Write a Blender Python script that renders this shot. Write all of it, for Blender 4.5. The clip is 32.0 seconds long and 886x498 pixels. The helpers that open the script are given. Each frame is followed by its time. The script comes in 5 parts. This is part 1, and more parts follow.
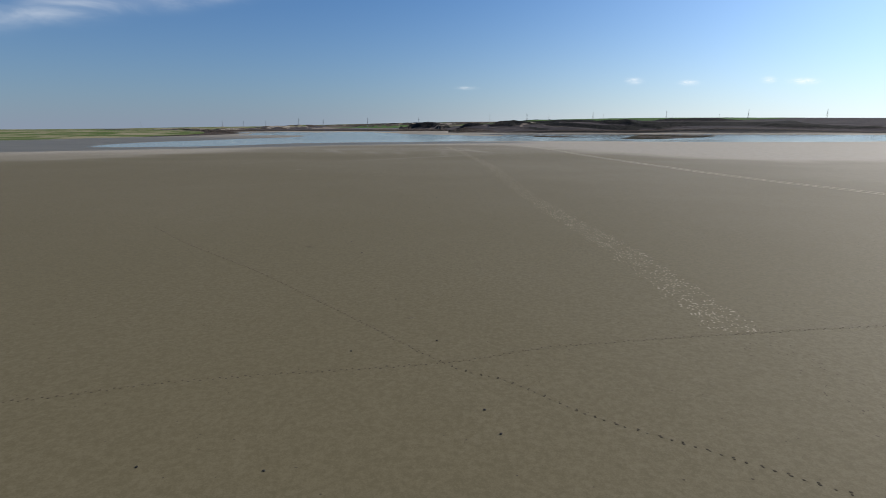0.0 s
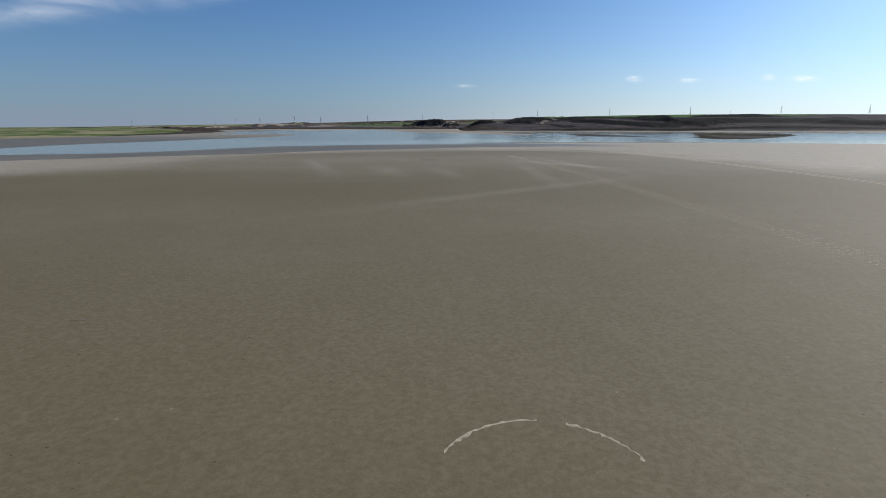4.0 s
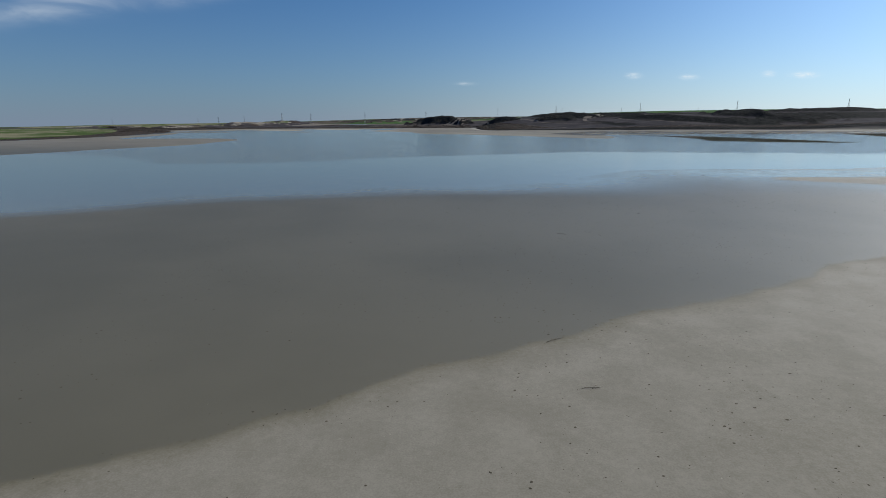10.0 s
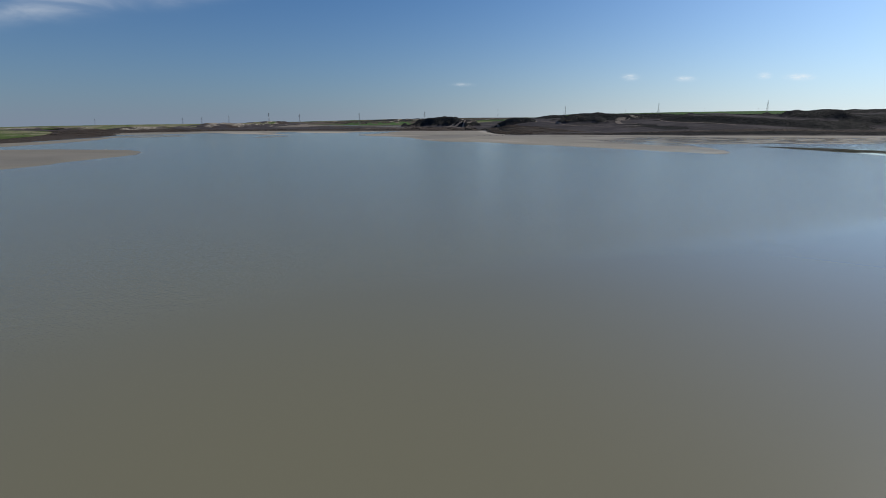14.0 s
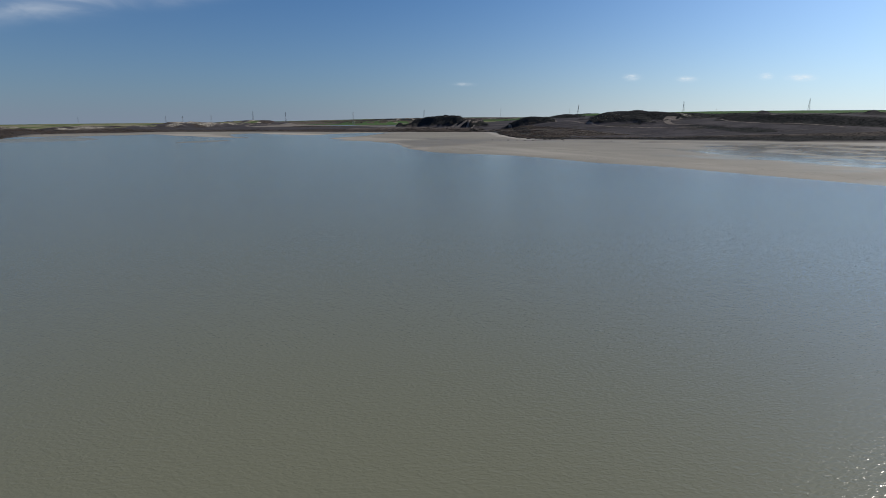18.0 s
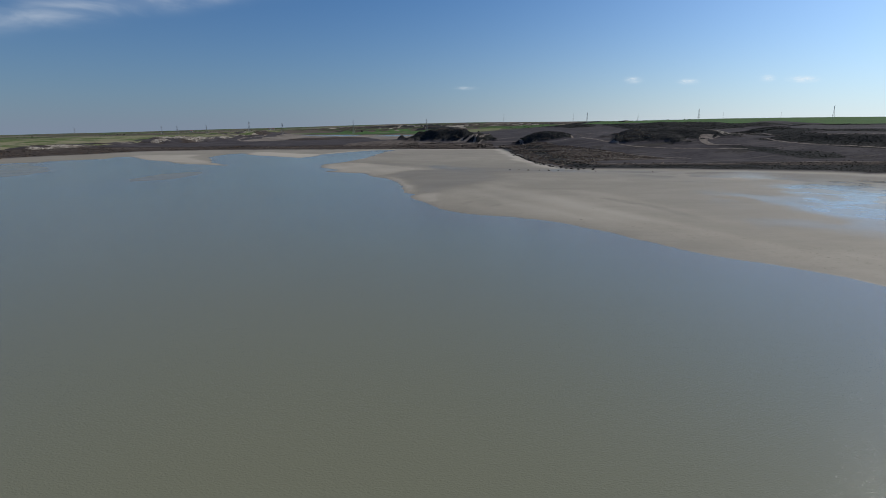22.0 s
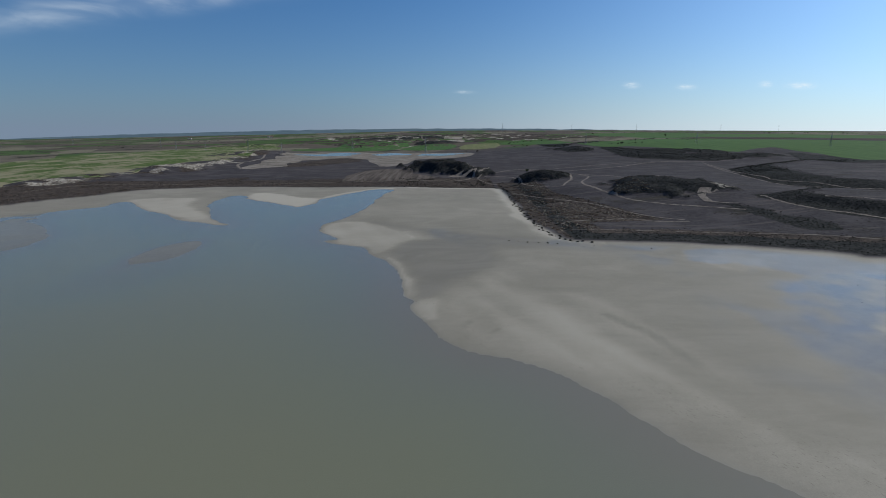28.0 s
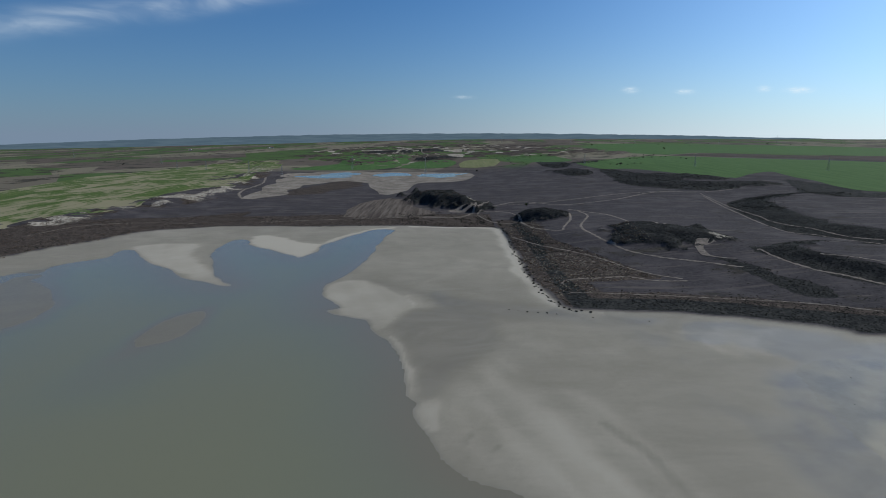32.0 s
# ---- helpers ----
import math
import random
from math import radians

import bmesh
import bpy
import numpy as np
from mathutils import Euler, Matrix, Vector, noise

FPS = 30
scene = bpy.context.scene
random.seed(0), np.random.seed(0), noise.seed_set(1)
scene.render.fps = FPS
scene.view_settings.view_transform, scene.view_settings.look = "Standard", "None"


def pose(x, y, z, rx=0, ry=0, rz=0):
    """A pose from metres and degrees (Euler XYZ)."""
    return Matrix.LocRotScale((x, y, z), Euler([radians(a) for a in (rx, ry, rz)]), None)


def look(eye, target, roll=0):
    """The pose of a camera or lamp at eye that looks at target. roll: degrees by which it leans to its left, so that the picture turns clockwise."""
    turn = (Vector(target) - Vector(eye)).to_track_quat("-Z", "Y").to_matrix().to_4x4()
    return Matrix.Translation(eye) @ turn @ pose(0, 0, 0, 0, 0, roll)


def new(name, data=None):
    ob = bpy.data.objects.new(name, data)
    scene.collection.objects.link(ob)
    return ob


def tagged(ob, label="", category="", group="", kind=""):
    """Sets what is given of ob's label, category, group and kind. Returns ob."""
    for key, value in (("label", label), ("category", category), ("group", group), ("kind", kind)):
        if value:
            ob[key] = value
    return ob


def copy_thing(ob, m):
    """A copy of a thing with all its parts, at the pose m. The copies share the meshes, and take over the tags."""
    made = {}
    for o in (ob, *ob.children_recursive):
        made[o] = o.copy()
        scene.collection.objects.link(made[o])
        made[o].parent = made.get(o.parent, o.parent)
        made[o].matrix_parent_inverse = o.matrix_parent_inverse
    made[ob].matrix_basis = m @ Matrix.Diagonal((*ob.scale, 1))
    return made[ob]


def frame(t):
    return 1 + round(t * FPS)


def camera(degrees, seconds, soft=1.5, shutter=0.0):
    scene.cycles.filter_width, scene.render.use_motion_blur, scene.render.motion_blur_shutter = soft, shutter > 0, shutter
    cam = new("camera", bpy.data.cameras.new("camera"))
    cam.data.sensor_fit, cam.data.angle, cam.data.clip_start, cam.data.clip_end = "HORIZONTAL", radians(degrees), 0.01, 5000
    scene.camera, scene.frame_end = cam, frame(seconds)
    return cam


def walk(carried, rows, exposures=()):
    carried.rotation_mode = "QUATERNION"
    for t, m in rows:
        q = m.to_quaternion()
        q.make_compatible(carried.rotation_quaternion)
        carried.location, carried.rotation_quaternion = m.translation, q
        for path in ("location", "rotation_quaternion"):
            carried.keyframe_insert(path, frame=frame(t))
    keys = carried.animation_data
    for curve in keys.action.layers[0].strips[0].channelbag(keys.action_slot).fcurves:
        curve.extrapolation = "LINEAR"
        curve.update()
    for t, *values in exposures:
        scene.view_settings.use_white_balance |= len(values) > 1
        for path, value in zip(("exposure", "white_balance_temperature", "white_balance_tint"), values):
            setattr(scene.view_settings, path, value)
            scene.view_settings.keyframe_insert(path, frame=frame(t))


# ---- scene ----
cam = camera(79.0, 32.0, soft=0.9)
# seconds, x, y, z, turn to the right, tilt, roll in degrees
PATH = [
        (0.0, 0.00, 0.00, 11.93, -0.133, -12.902, 0.008), (0.5, -3.34, 13.97, 11.87, -0.136, -12.893, 0.026), (1.0, -6.56, 27.96, 11.87, -0.140, -12.901, 0.023),
        (1.5, -9.40, 42.07, 11.64, -0.139, -12.926, 0.007), (2.0, -12.07, 56.63, 11.55, -0.132, -12.958, -0.023), (2.5, -14.51, 71.63, 11.55, -0.113, -12.978, -0.046),
        (3.0, -16.68, 87.05, 11.32, -0.103, -13.010, -0.054), (3.5, -18.44, 103.03, 10.95, -0.099, -13.056, -0.050), (4.0, -19.96, 119.64, 10.65, -0.085, -13.101, -0.051),
        (4.5, -21.33, 136.76, 10.42, -0.067, -13.144, -0.060), (5.0, -22.60, 154.30, 10.26, -0.051, -13.181, -0.077), (5.5, -23.88, 172.14, 10.19, -0.044, -13.210, -0.100),
        (6.0, -25.22, 190.18, 10.20, -0.050, -13.230, -0.123), (6.5, -26.61, 208.29, 10.11, -0.064, -13.251, -0.141), (7.0, -28.12, 226.36, 9.98, -0.084, -13.274, -0.166),
        (7.5, -29.52, 244.29, 9.89, -0.112, -13.301, -0.201), (8.0, -31.21, 262.05, 9.99, -0.144, -13.322, -0.239), (8.5, -33.02, 279.30, 10.03, -0.156, -13.340, -0.290),
        (9.0, -35.09, 296.21, 10.23, -0.145, -13.339, -0.331), (9.5, -37.46, 312.79, 10.47, -0.131, -13.327, -0.325), (10.0, -40.31, 328.81, 10.32, -0.118, -13.314, -0.299),
        (10.5, -42.81, 344.62, 10.33, -0.103, -13.296, -0.272), (11.0, -44.91, 360.28, 10.43, -0.078, -13.280, -0.255), (11.5, -46.52, 375.86, 10.56, -0.033, -13.285, -0.255),
        (12.0, -47.73, 391.32, 10.72, 0.036, -13.282, -0.259), (12.5, -48.60, 406.62, 10.90, 0.108, -13.280, -0.260), (13.0, -49.11, 421.99, 11.14, 0.156, -13.267, -0.231),
        (13.5, -49.23, 437.63, 11.43, 0.191, -13.251, -0.180), (14.0, -49.19, 453.67, 11.75, 0.219, -13.239, -0.124), (14.5, -49.21, 470.20, 12.06, 0.245, -13.237, -0.076),
        (15.0, -49.00, 486.80, 11.75, 0.256, -13.238, -0.030), (15.5, -48.70, 503.40, 11.40, 0.253, -13.240, 0.010), (16.0, -48.50, 519.80, 11.15, 0.241, -13.242, 0.041),
        (16.5, -48.30, 536.80, 11.05, 0.223, -13.246, 0.060), (17.0, -48.20, 555.00, 11.25, 0.201, -13.265, 0.061), (17.5, -48.15, 572.60, 11.42, 0.172, -13.277, 0.059),
        (18.0, -48.10, 588.60, 11.75, 0.134, -13.273, 0.049), (18.5, -48.00, 603.40, 12.50, 0.088, -13.246, 0.021), (19.0, -47.90, 617.60, 13.90, 0.035, -13.190, -0.016),
        (19.5, -47.90, 630.00, 16.10, -0.027, -13.120, -0.056), (20.0, -48.00, 639.60, 18.40, -0.083, -13.047, -0.099), (20.5, -48.40, 645.90, 19.75, -0.120, -12.975, -0.140),
        (21.0, -49.40, 648.80, 20.50, -0.137, -12.920, -0.196), (21.5, -50.80, 648.60, 22.20, -0.136, -12.895, -0.276), (22.0, -51.84, 648.09, 24.62, -0.134, -12.877, -0.328),
        (22.5, -51.88, 650.00, 26.75, -0.131, -12.815, -0.305), (23.0, -51.88, 651.20, 29.27, -0.122, -12.758, -0.228), (23.5, -51.78, 652.05, 32.16, -0.095, -12.726, -0.156),
        (24.0, -51.78, 652.71, 35.31, -0.075, -12.703, -0.106), (24.5, -51.88, 653.24, 38.54, -0.057, -12.695, -0.082), (25.0, -52.08, 653.67, 41.77, -0.052, -12.692, -0.062),
        (25.5, -52.23, 654.02, 44.96, -0.038, -12.677, -0.017), (26.0, -52.29, 654.34, 48.12, -0.011, -12.666, 0.017), (26.5, -52.31, 654.69, 51.33, 0.023, -12.650, 0.042),
        (27.0, -52.30, 655.12, 54.66, 0.055, -12.623, 0.060), (27.5, -52.29, 655.68, 58.22, 0.079, -12.576, 0.072), (28.0, -52.33, 656.42, 62.08, 0.087, -12.503, 0.074),
        (28.5, -52.34, 657.10, 66.05, 0.085, -12.453, 0.068), (29.0, -52.30, 657.81, 70.37, 0.087, -12.400, 0.070), (29.5, -52.23, 658.44, 75.04, 0.094, -12.343, 0.075),
        (30.0, -52.24, 658.95, 80.04, 0.118, -12.263, 0.059), (30.5, -52.32, 659.40, 85.11, 0.139, -12.184, 0.028), (31.0, -52.52, 659.85, 90.21, 0.137, -12.089, 0.010),
        (31.5, -52.77, 659.96, 95.01, 0.132, -12.034, -0.012), (32.0, -53.02, 659.85, 99.59, 0.123, -12.007, -0.031)]
EXPOSURES = [(0, 0.30, 6800, 11), (4, 0.28, 6650, 10), (8, 0.12, 6450, 8), (11, -0.03, 6400, 7), (13.5, 0.0, 6650, 10), (20, 0.0, 6620, 10), (25, 0.0, 6350, 8), (32, 0.0, 6150, 5)]
walk(cam, [(t, pose(x, y, z, 90 + tilt, 0, -turn) @ pose(0, 0, 0, 0, 0, roll)) for t, x, y, z, turn, tilt, roll in PATH], EXPOSURES)

# ---- sky and sun ----
SUN_TURN, SUN_HEIGHT = 57.0, 37.0
sun = new("sun", bpy.data.lights.new("sun", "SUN"))
sun.data.energy, sun.data.angle, sun.data.color = 3.8, radians(0.53), (1.0, 0.95, 0.87)
sun_way = Vector((math.sin(radians(SUN_TURN)) * math.cos(radians(SUN_HEIGHT)), math.cos(radians(SUN_TURN)) * math.cos(radians(SUN_HEIGHT)), math.sin(radians(SUN_HEIGHT))))
sun.matrix_world = look(sun_way * 900, (0, 0, 0))
world = bpy.data.worlds.new("sky")
scene.world = world
world.use_nodes = True
SKY_STRENGTH = 0.075


class Nodes:
    """Short hand for wiring nodes."""

    def __init__(self, tree):
        self.tree = tree
        tree.nodes.clear()

    def put(self, value, socket):
        if value is None:
            return
        if hasattr(value, "is_output"):
            self.tree.links.new(value, socket)
        elif hasattr(socket, "default_value"):
            if hasattr(value, "__len__") and len(value) == 3 and len(socket.default_value) == 4:
                value = (*value, 1)
            socket.default_value = value

    def add(self, kind, inputs=(), out=0, **props):
        n = self.tree.nodes.new(kind)
        if "operation" in props:
            n.operation = props["operation"]
        if "data_type" in props:
            n.data_type = props["data_type"]
        if "interpolation_type" in props:
            n.interpolation_type = props["interpolation_type"]
        if "attribute_name" in props:
            n.attribute_name = props["attribute_name"]
        for k, v in dict(inputs).items():
            self.put(v, n.inputs[k])
        return n.outputs[out]

    def math(self, op, a, b=None, c=None):
        return self.add("ShaderNodeMath", {i: v for i, v in enumerate((a, b, c)) if v is not None}, operation=op)

    def mix(self, fac, a, b):
        return self.add("ShaderNodeMix", {0: fac, 6: a, 7: b}, out=2, data_type="RGBA")

    def ramp(self, value, lo, hi, to_lo=0.0, to_hi=1.0, soft=True):
        return self.add("ShaderNodeMapRange", {0: value, 1: lo, 2: hi, 3: to_lo, 4: to_hi}, interpolation_type="SMOOTHSTEP" if soft else "LINEAR")

    def noise(self, where, scale, detail=4.0, rough=0.55, twist=0.0):
        return self.add("ShaderNodeTexNoise", {"Vector": where, "Scale": scale, "Detail": detail, "Roughness": rough, "Distortion": twist})

    def stretch(self, where, scale, turn=0.0):
        return self.add("ShaderNodeMapping", {"Vector": where, "Rotation": (0, 0, radians(turn)), "Scale": scale})

    def attribute(self, name):
        return self.add("ShaderNodeAttribute", out=2, attribute_name=name)


nt = Nodes(world.node_tree)
sky = nt.add("ShaderNodeTexSky")
sky.node.sky_type, sky.node.sun_disc = "NISHITA", False
sky.node.sun_elevation, sky.node.sun_rotation = radians(SUN_HEIGHT), radians(SUN_TURN)
sky.node.altitude, sky.node.air_density, sky.node.dust_density, sky.node.ozone_density = 350, 1.0, 0.25, 3.0
way = nt.add("ShaderNodeTexCoord", out=0)
parts = nt.tree.nodes.new("ShaderNodeSeparateXYZ")
nt.put(way, parts.inputs[0])
wx, wy, wz = parts.outputs
# thin fair-weather clouds: turn (x over y), height (z over y), half widths, strength
CLOUDS = [(.338, .078, .011, .0042, .75), (.437, .075, .013, .0035, .85), (.577, .080, .010, .0042, .85), (.640, .078, .019, .0045, 1.05), (.039, .066, .014, .0026, .35), (-.70, .194, .17, .020, .19), (-.52, .212, .19, .018, .20), (-.86, .186, .15, .020, .16), (-.40, .224, .14, .014, .13)]
side = nt.math("DIVIDE", wx, nt.math("MAXIMUM", wy, 0.05))
lift = nt.math("DIVIDE", wz, nt.math("MAXIMUM", wy, 0.05))
cover = 0.0
for cu, cv, cw, ch, strength in CLOUDS:
    du = nt.math("DIVIDE", nt.math("SUBTRACT", side, cu), cw)
    dv = nt.math("DIVIDE", nt.math("SUBTRACT", lift, nt.math("MULTIPLY_ADD", nt.math("SUBTRACT", side, cu), 0.10 if cv > .1 else -0.02, cv)), ch)
    blob = nt.math("POWER", 2.718, nt.math("MULTIPLY", nt.math("ADD", nt.math("MULTIPLY", du, du), nt.math("MULTIPLY", dv, dv)), -1.1))
    cover = nt.math("MULTIPLY_ADD", blob, strength, cover)
puff = nt.mix(nt.ramp(wz, 0.10, 0.13), nt.noise(nt.stretch(way, (30, 30, 90)), 2.2, 8, 0.68, 0.6), nt.noise(nt.stretch(way, (6, 6, 22)), 1.6, 4, 0.5, 0.5))
cover = nt.math("MINIMUM", nt.math("MULTIPLY", cover, nt.ramp(puff, 0.34, 0.74, 0.25, 1.2)), 0.9)
tinted = nt.add("ShaderNodeMix", {0: 1.0, 6: sky, 7: (0.33, 0.66, 0.98)}, out=2, data_type="RGBA")
tinted.node.blend_type = "MULTIPLY"
sunward = nt.math("ADD", nt.math("MULTIPLY", wx, math.sin(radians(SUN_TURN - 10))), nt.math("MULTIPLY", wy, math.cos(radians(SUN_TURN - 10))))
veil = nt.mix(nt.math("POWER", nt.math("MAXIMUM", sunward, 0.0), 4.0), (2.7, 3.35, 4.5), (9.8, 10.7, 11.3))
glow = nt.math("MULTIPLY_ADD", nt.math("POWER", nt.math("MAXIMUM", sunward, 0.0), 8.0), 0.55, 0.97)
tinted = nt.add("ShaderNodeMix", {0: 1.0, 6: tinted, 7: nt.add("ShaderNodeCombineColor", {0: glow, 1: glow, 2: glow})}, out=2, data_type="RGBA")
tinted.node.blend_type = "MULTIPLY"
hazed = nt.mix(nt.math("MULTIPLY", nt.math("POWER", 2.718, nt.math("MULTIPLY", nt.math("MAXIMUM", wz, 0.0), -9.0)), 0.93), tinted, veil)
# bright aureole of the hazy air round the sun
near_sun = nt.math("MAXIMUM", nt.add("ShaderNodeVectorMath", {0: way, 1: tuple(sun_way)}, out=1, operation="DOT_PRODUCT"), 0.0)
aureole = nt.math("MULTIPLY_ADD", nt.math("POWER", near_sun, 60.0), 20.0, nt.math("MULTIPLY", nt.math("POWER", near_sun, 9.0), 6.8))
hazed = nt.add("ShaderNodeMix", {0: 1.0, 6: hazed, 7: nt.add("ShaderNodeCombineColor", {0: aureole, 1: nt.math("MULTIPLY", aureole, 0.97), 2: nt.math("MULTIPLY", aureole, 0.92)})}, out=2, data_type="RGBA")
hazed.node.blend_type = "ADD"
clouded = nt.mix(cover, hazed, (11.5, 12.0, 12.4))
# hazy distance beyond the last hills
rim = nt.math("MULTIPLY_ADD", nt.math("MULTIPLY", wx, wx), -0.033, nt.math("MULTIPLY_ADD", wx, 0.004, 0.0024))
rim = nt.math("ADD", rim, nt.ramp(nt.noise(nt.stretch(way, (9, 9, 0)), 3.0, 6, 0.6), 0.3, 0.7, -0.0009, 0.0008, False))
below = nt.ramp(nt.math("SUBTRACT", rim, wz), -0.0003, 0.0006)
hazy = nt.mix(nt.ramp(nt.noise(nt.stretch(way, (14, 14, 160)), 2.0, 5), 0.35, 0.65), (1.0, 1.45, 1.9), (1.25, 1.75, 2.2))
full = nt.mix(below, clouded, hazy)
bg = nt.add("ShaderNodeBackground", {0: full, 1: SKY_STRENGTH})
nt.put(bg, nt.tree.nodes.new("ShaderNodeOutputWorld").inputs[0])

# ---- materials ----


def material(name):
    m = bpy.data.materials.new(name)
    m.use_nodes = True
    n = Nodes(m.node_tree)
    place = n.add("ShaderNodeNewGeometry", out=0)
    return m, n, place


def finish(n, color, rough=0.9, height=None, bump=0.3, size=0.05, **inputs):
    socket = None
    if height is not None:
        socket = n.add("ShaderNodeBump", {"Height": height, "Strength": bump, "Distance": size})
    s = n.add("ShaderNodeBsdfPrincipled", {"Base Color": color, "Roughness": rough, "Specular IOR Level": 0.03, **inputs})
    if socket is not None:
        n.put(socket, s.node.inputs["Normal"])
    n.put(s, n.tree.nodes.new("ShaderNodeOutputMaterial").inputs[0])
    return s


def plain(name, dark, light, scale, rough=0.9, bump=0.3, size=0.05, fine=6.0, **inputs):
    """Two tones mixed by a coarse and a fine noise."""
    m, n, place = material(name)
    a = n.noise(place, scale, 6, 0.6)
    b = n.noise(place, scale * fine, 4, 0.6)
    f = n.ramp(n.math("MULTIPLY_ADD", b, 0.45, n.math("MULTIPLY", a, 0.55)), 0.36, 0.64)
    finish(n, n.mix(f, dark, light), rough, b, bump, size, **inputs)
    return m


def ground_material():
    m, n, place = material("ground")
    wet, salt, land, scrub, bare, farm, even = (n.attribute(k) for k in ("wet", "salt", "land", "scrub", "bare", "farm", "even"))
    film, dabbed, shaded_thicket = n.attribute("film"), n.attribute("dab"), n.attribute("shaded_thicket")
    big = n.noise(place, 0.035, 5, 0.6)
    wind = n.noise(n.stretch(place, (0.34, 0.055, 0.1), 18), 1.0, 6, 0.62, 0.4)
    mid = n.noise(place, 0.42, 5, 0.62)
    dabs = n.noise(n.stretch(place, (1.25, 0.95, 1.0), 20), 2.3, 3, 0.6)
    fine = n.noise(place, 3.8, 5, 0.65)
    grit = n.noise(place, 16.0, 3, 0.6)
    # dry flats: brown mud under patches of pale salt and blown sand
    crust = n.math("ADD", n.math("MULTIPLY_ADD", wind, n.math("MULTIPLY_ADD", even, -0.04, 0.06), n.math("MULTIPLY_ADD", big, 0.34, n.math("MULTIPLY_ADD", even, 0.02, 0.14))), n.math("MULTIPLY_ADD", n.math("SUBTRACT", dabs, 0.5), n.math("MULTIPLY_ADD", dabbed, 0.80, 0.08), n.math("MULTIPLY_ADD", fine, 0.30, 0.17)))
    pale = n.ramp(n.math("MULTIPLY_ADD", n.math("SUBTRACT", crust, 0.68), n.math("MULTIPLY_ADD", even, 0.2, 0.85), salt), 0.02, 0.98)
    mud = n.mix(n.ramp(n.math("MULTIPLY_ADD", grit, 0.4, n.math("MULTIPLY", fine, 0.6)), 0.36, 0.64), (0.094, 0.081, 0.046), (0.122, 0.105, 0.063))
    drift = n.noise(n.stretch(place, (0.020, 0.034, 0.1), -35), 1.0, 5, 0.55, 1.6)
    ripple = n.noise(n.stretch(place, (0.09, 0.42, 0.1), -38), 1.0, 5, 0.68, 0.7)
    lively = n.math("MULTIPLY_ADD", grit, 0.45, n.math("MULTIPLY", mid, 0.55))
    sand = n.mix(n.ramp(n.math("MULTIPLY_ADD", even, n.math("SUBTRACT", n.math("ADD", n.math("MULTIPLY_ADD", fine, 0.30, n.math("MULTIPLY", drift, 0.24)), n.math("MULTIPLY_ADD", ripple, 0.24, n.math("MULTIPLY", mid, 0.22))), lively), lively), 0.38, 0.62), (0.238, 0.219, 0.180), (0.300, 0.277, 0.232))
    sand = n.mix(n.math("MULTIPLY", even, n.ramp(salt, 0.70, 0.92)), sand, (0.352, 0.324, 0.272))
    dry = n.mix(pale, mud, sand)
    soaked = n.mix(n.ramp(big, 0.35, 0.65), (0.106, 0.096, 0.066), (0.132, 0.119, 0.084))
    soaked = n.mix(even, soaked, n.mix(n.ramp(drift, 0.35, 0.65), (0.142, 0.129, 0.104), (0.172, 0.157, 0.128)))
    soaked = n.mix(n.math("MULTIPLY", even, n.ramp(wet, 0.86, 1.0)), soaked, (0.158, 0.142, 0.104))
    edge = n.ramp(n.math("ADD", wet, n.math("MULTIPLY_ADD", n.math("SUBTRACT", mid, 0.5), 0.5, n.math("MULTIPLY", n.math("SUBTRACT", fine, 0.5), 0.5))), 0.40, 0.60)
    soaked = n.mix(n.math("MULTIPLY", n.ramp(film, 0.25, 1.0), n.math("SUBTRACT", 1.0, even)), soaked, (0.160, 0.147, 0.102))
    soak = n.math("MULTIPLY_ADD", even, n.math("SUBTRACT", n.ramp(n.math("MULTIPLY_ADD", n.math("SUBTRACT", mid, 0.5), 0.10, wet), 0.0, 1.0, 0.0, 1.0, False), edge), edge)
    flats = n.mix(soak, dry, soaked)
    # dry land: ploughed soil, scrub, bare pale marl, far patchwork of fields
    def dots(size, low, high, turn=0.0, squeeze=1.0):
        """Round spots of uneven size, 1 at their middle."""
        v = n.tree.nodes.new("ShaderNodeTexVoronoi")
        n.put(n.stretch(place, (1.0 / size, squeeze / size, 0.0), turn), v.inputs["Vector"])
        v.inputs["Scale"].default_value = 1.0
        return n.ramp(n.math("MULTIPLY_ADD", n.math("SUBTRACT", n.noise(place, 0.5 / size, 3, 0.6), 0.5), 0.9, v.outputs["Distance"]), low, high, 1.0, 0.0)

    tufts = n.noise(place, 0.11, 6, 0.75, 0.4)
    mottle = n.noise(place, 0.34, 5, 0.72, 0.4)
    # soil tones carry a slight bluish cast in place of haze over the land
    soil = n.mix(n.ramp(n.math("MULTIPLY_ADD", fine, 0.4, n.math("MULTIPLY", mid, 0.6)), 0.36, 0.64), (0.035, 0.033, 0.036), (0.063, 0.058, 0.062))
    soil = n.mix(n.ramp(big, 0.46, 0.66, 0.0, 0.8), soil, (0.076, 0.069, 0.072))
    furrow = n.noise(n.stretch(place, (0.008, 0.16, 0.05), 24), 1.0, 5, 0.72, 0.5)
    soil = n.mix(n.ramp(furrow, 0.52, 0.64, 0.0, 0.8), soil, (0.094, 0.081, 0.077))
    weeds = n.noise(n.stretch(place, (0.03, 0.06, 0.05), 24), 1.0, 6, 0.7, 0.6)
    soil = n.mix(n.ramp(weeds, 0.55, 0.68, 0.0, 0.7), soil, (0.036, 0.034, 0.026))
    soil = n.mix(n.math("MULTIPLY", dots(2.6, 0.10, 0.26), n.ramp(weeds, 0.44, 0.58)), soil, (0.018, 0.018, 0.015))
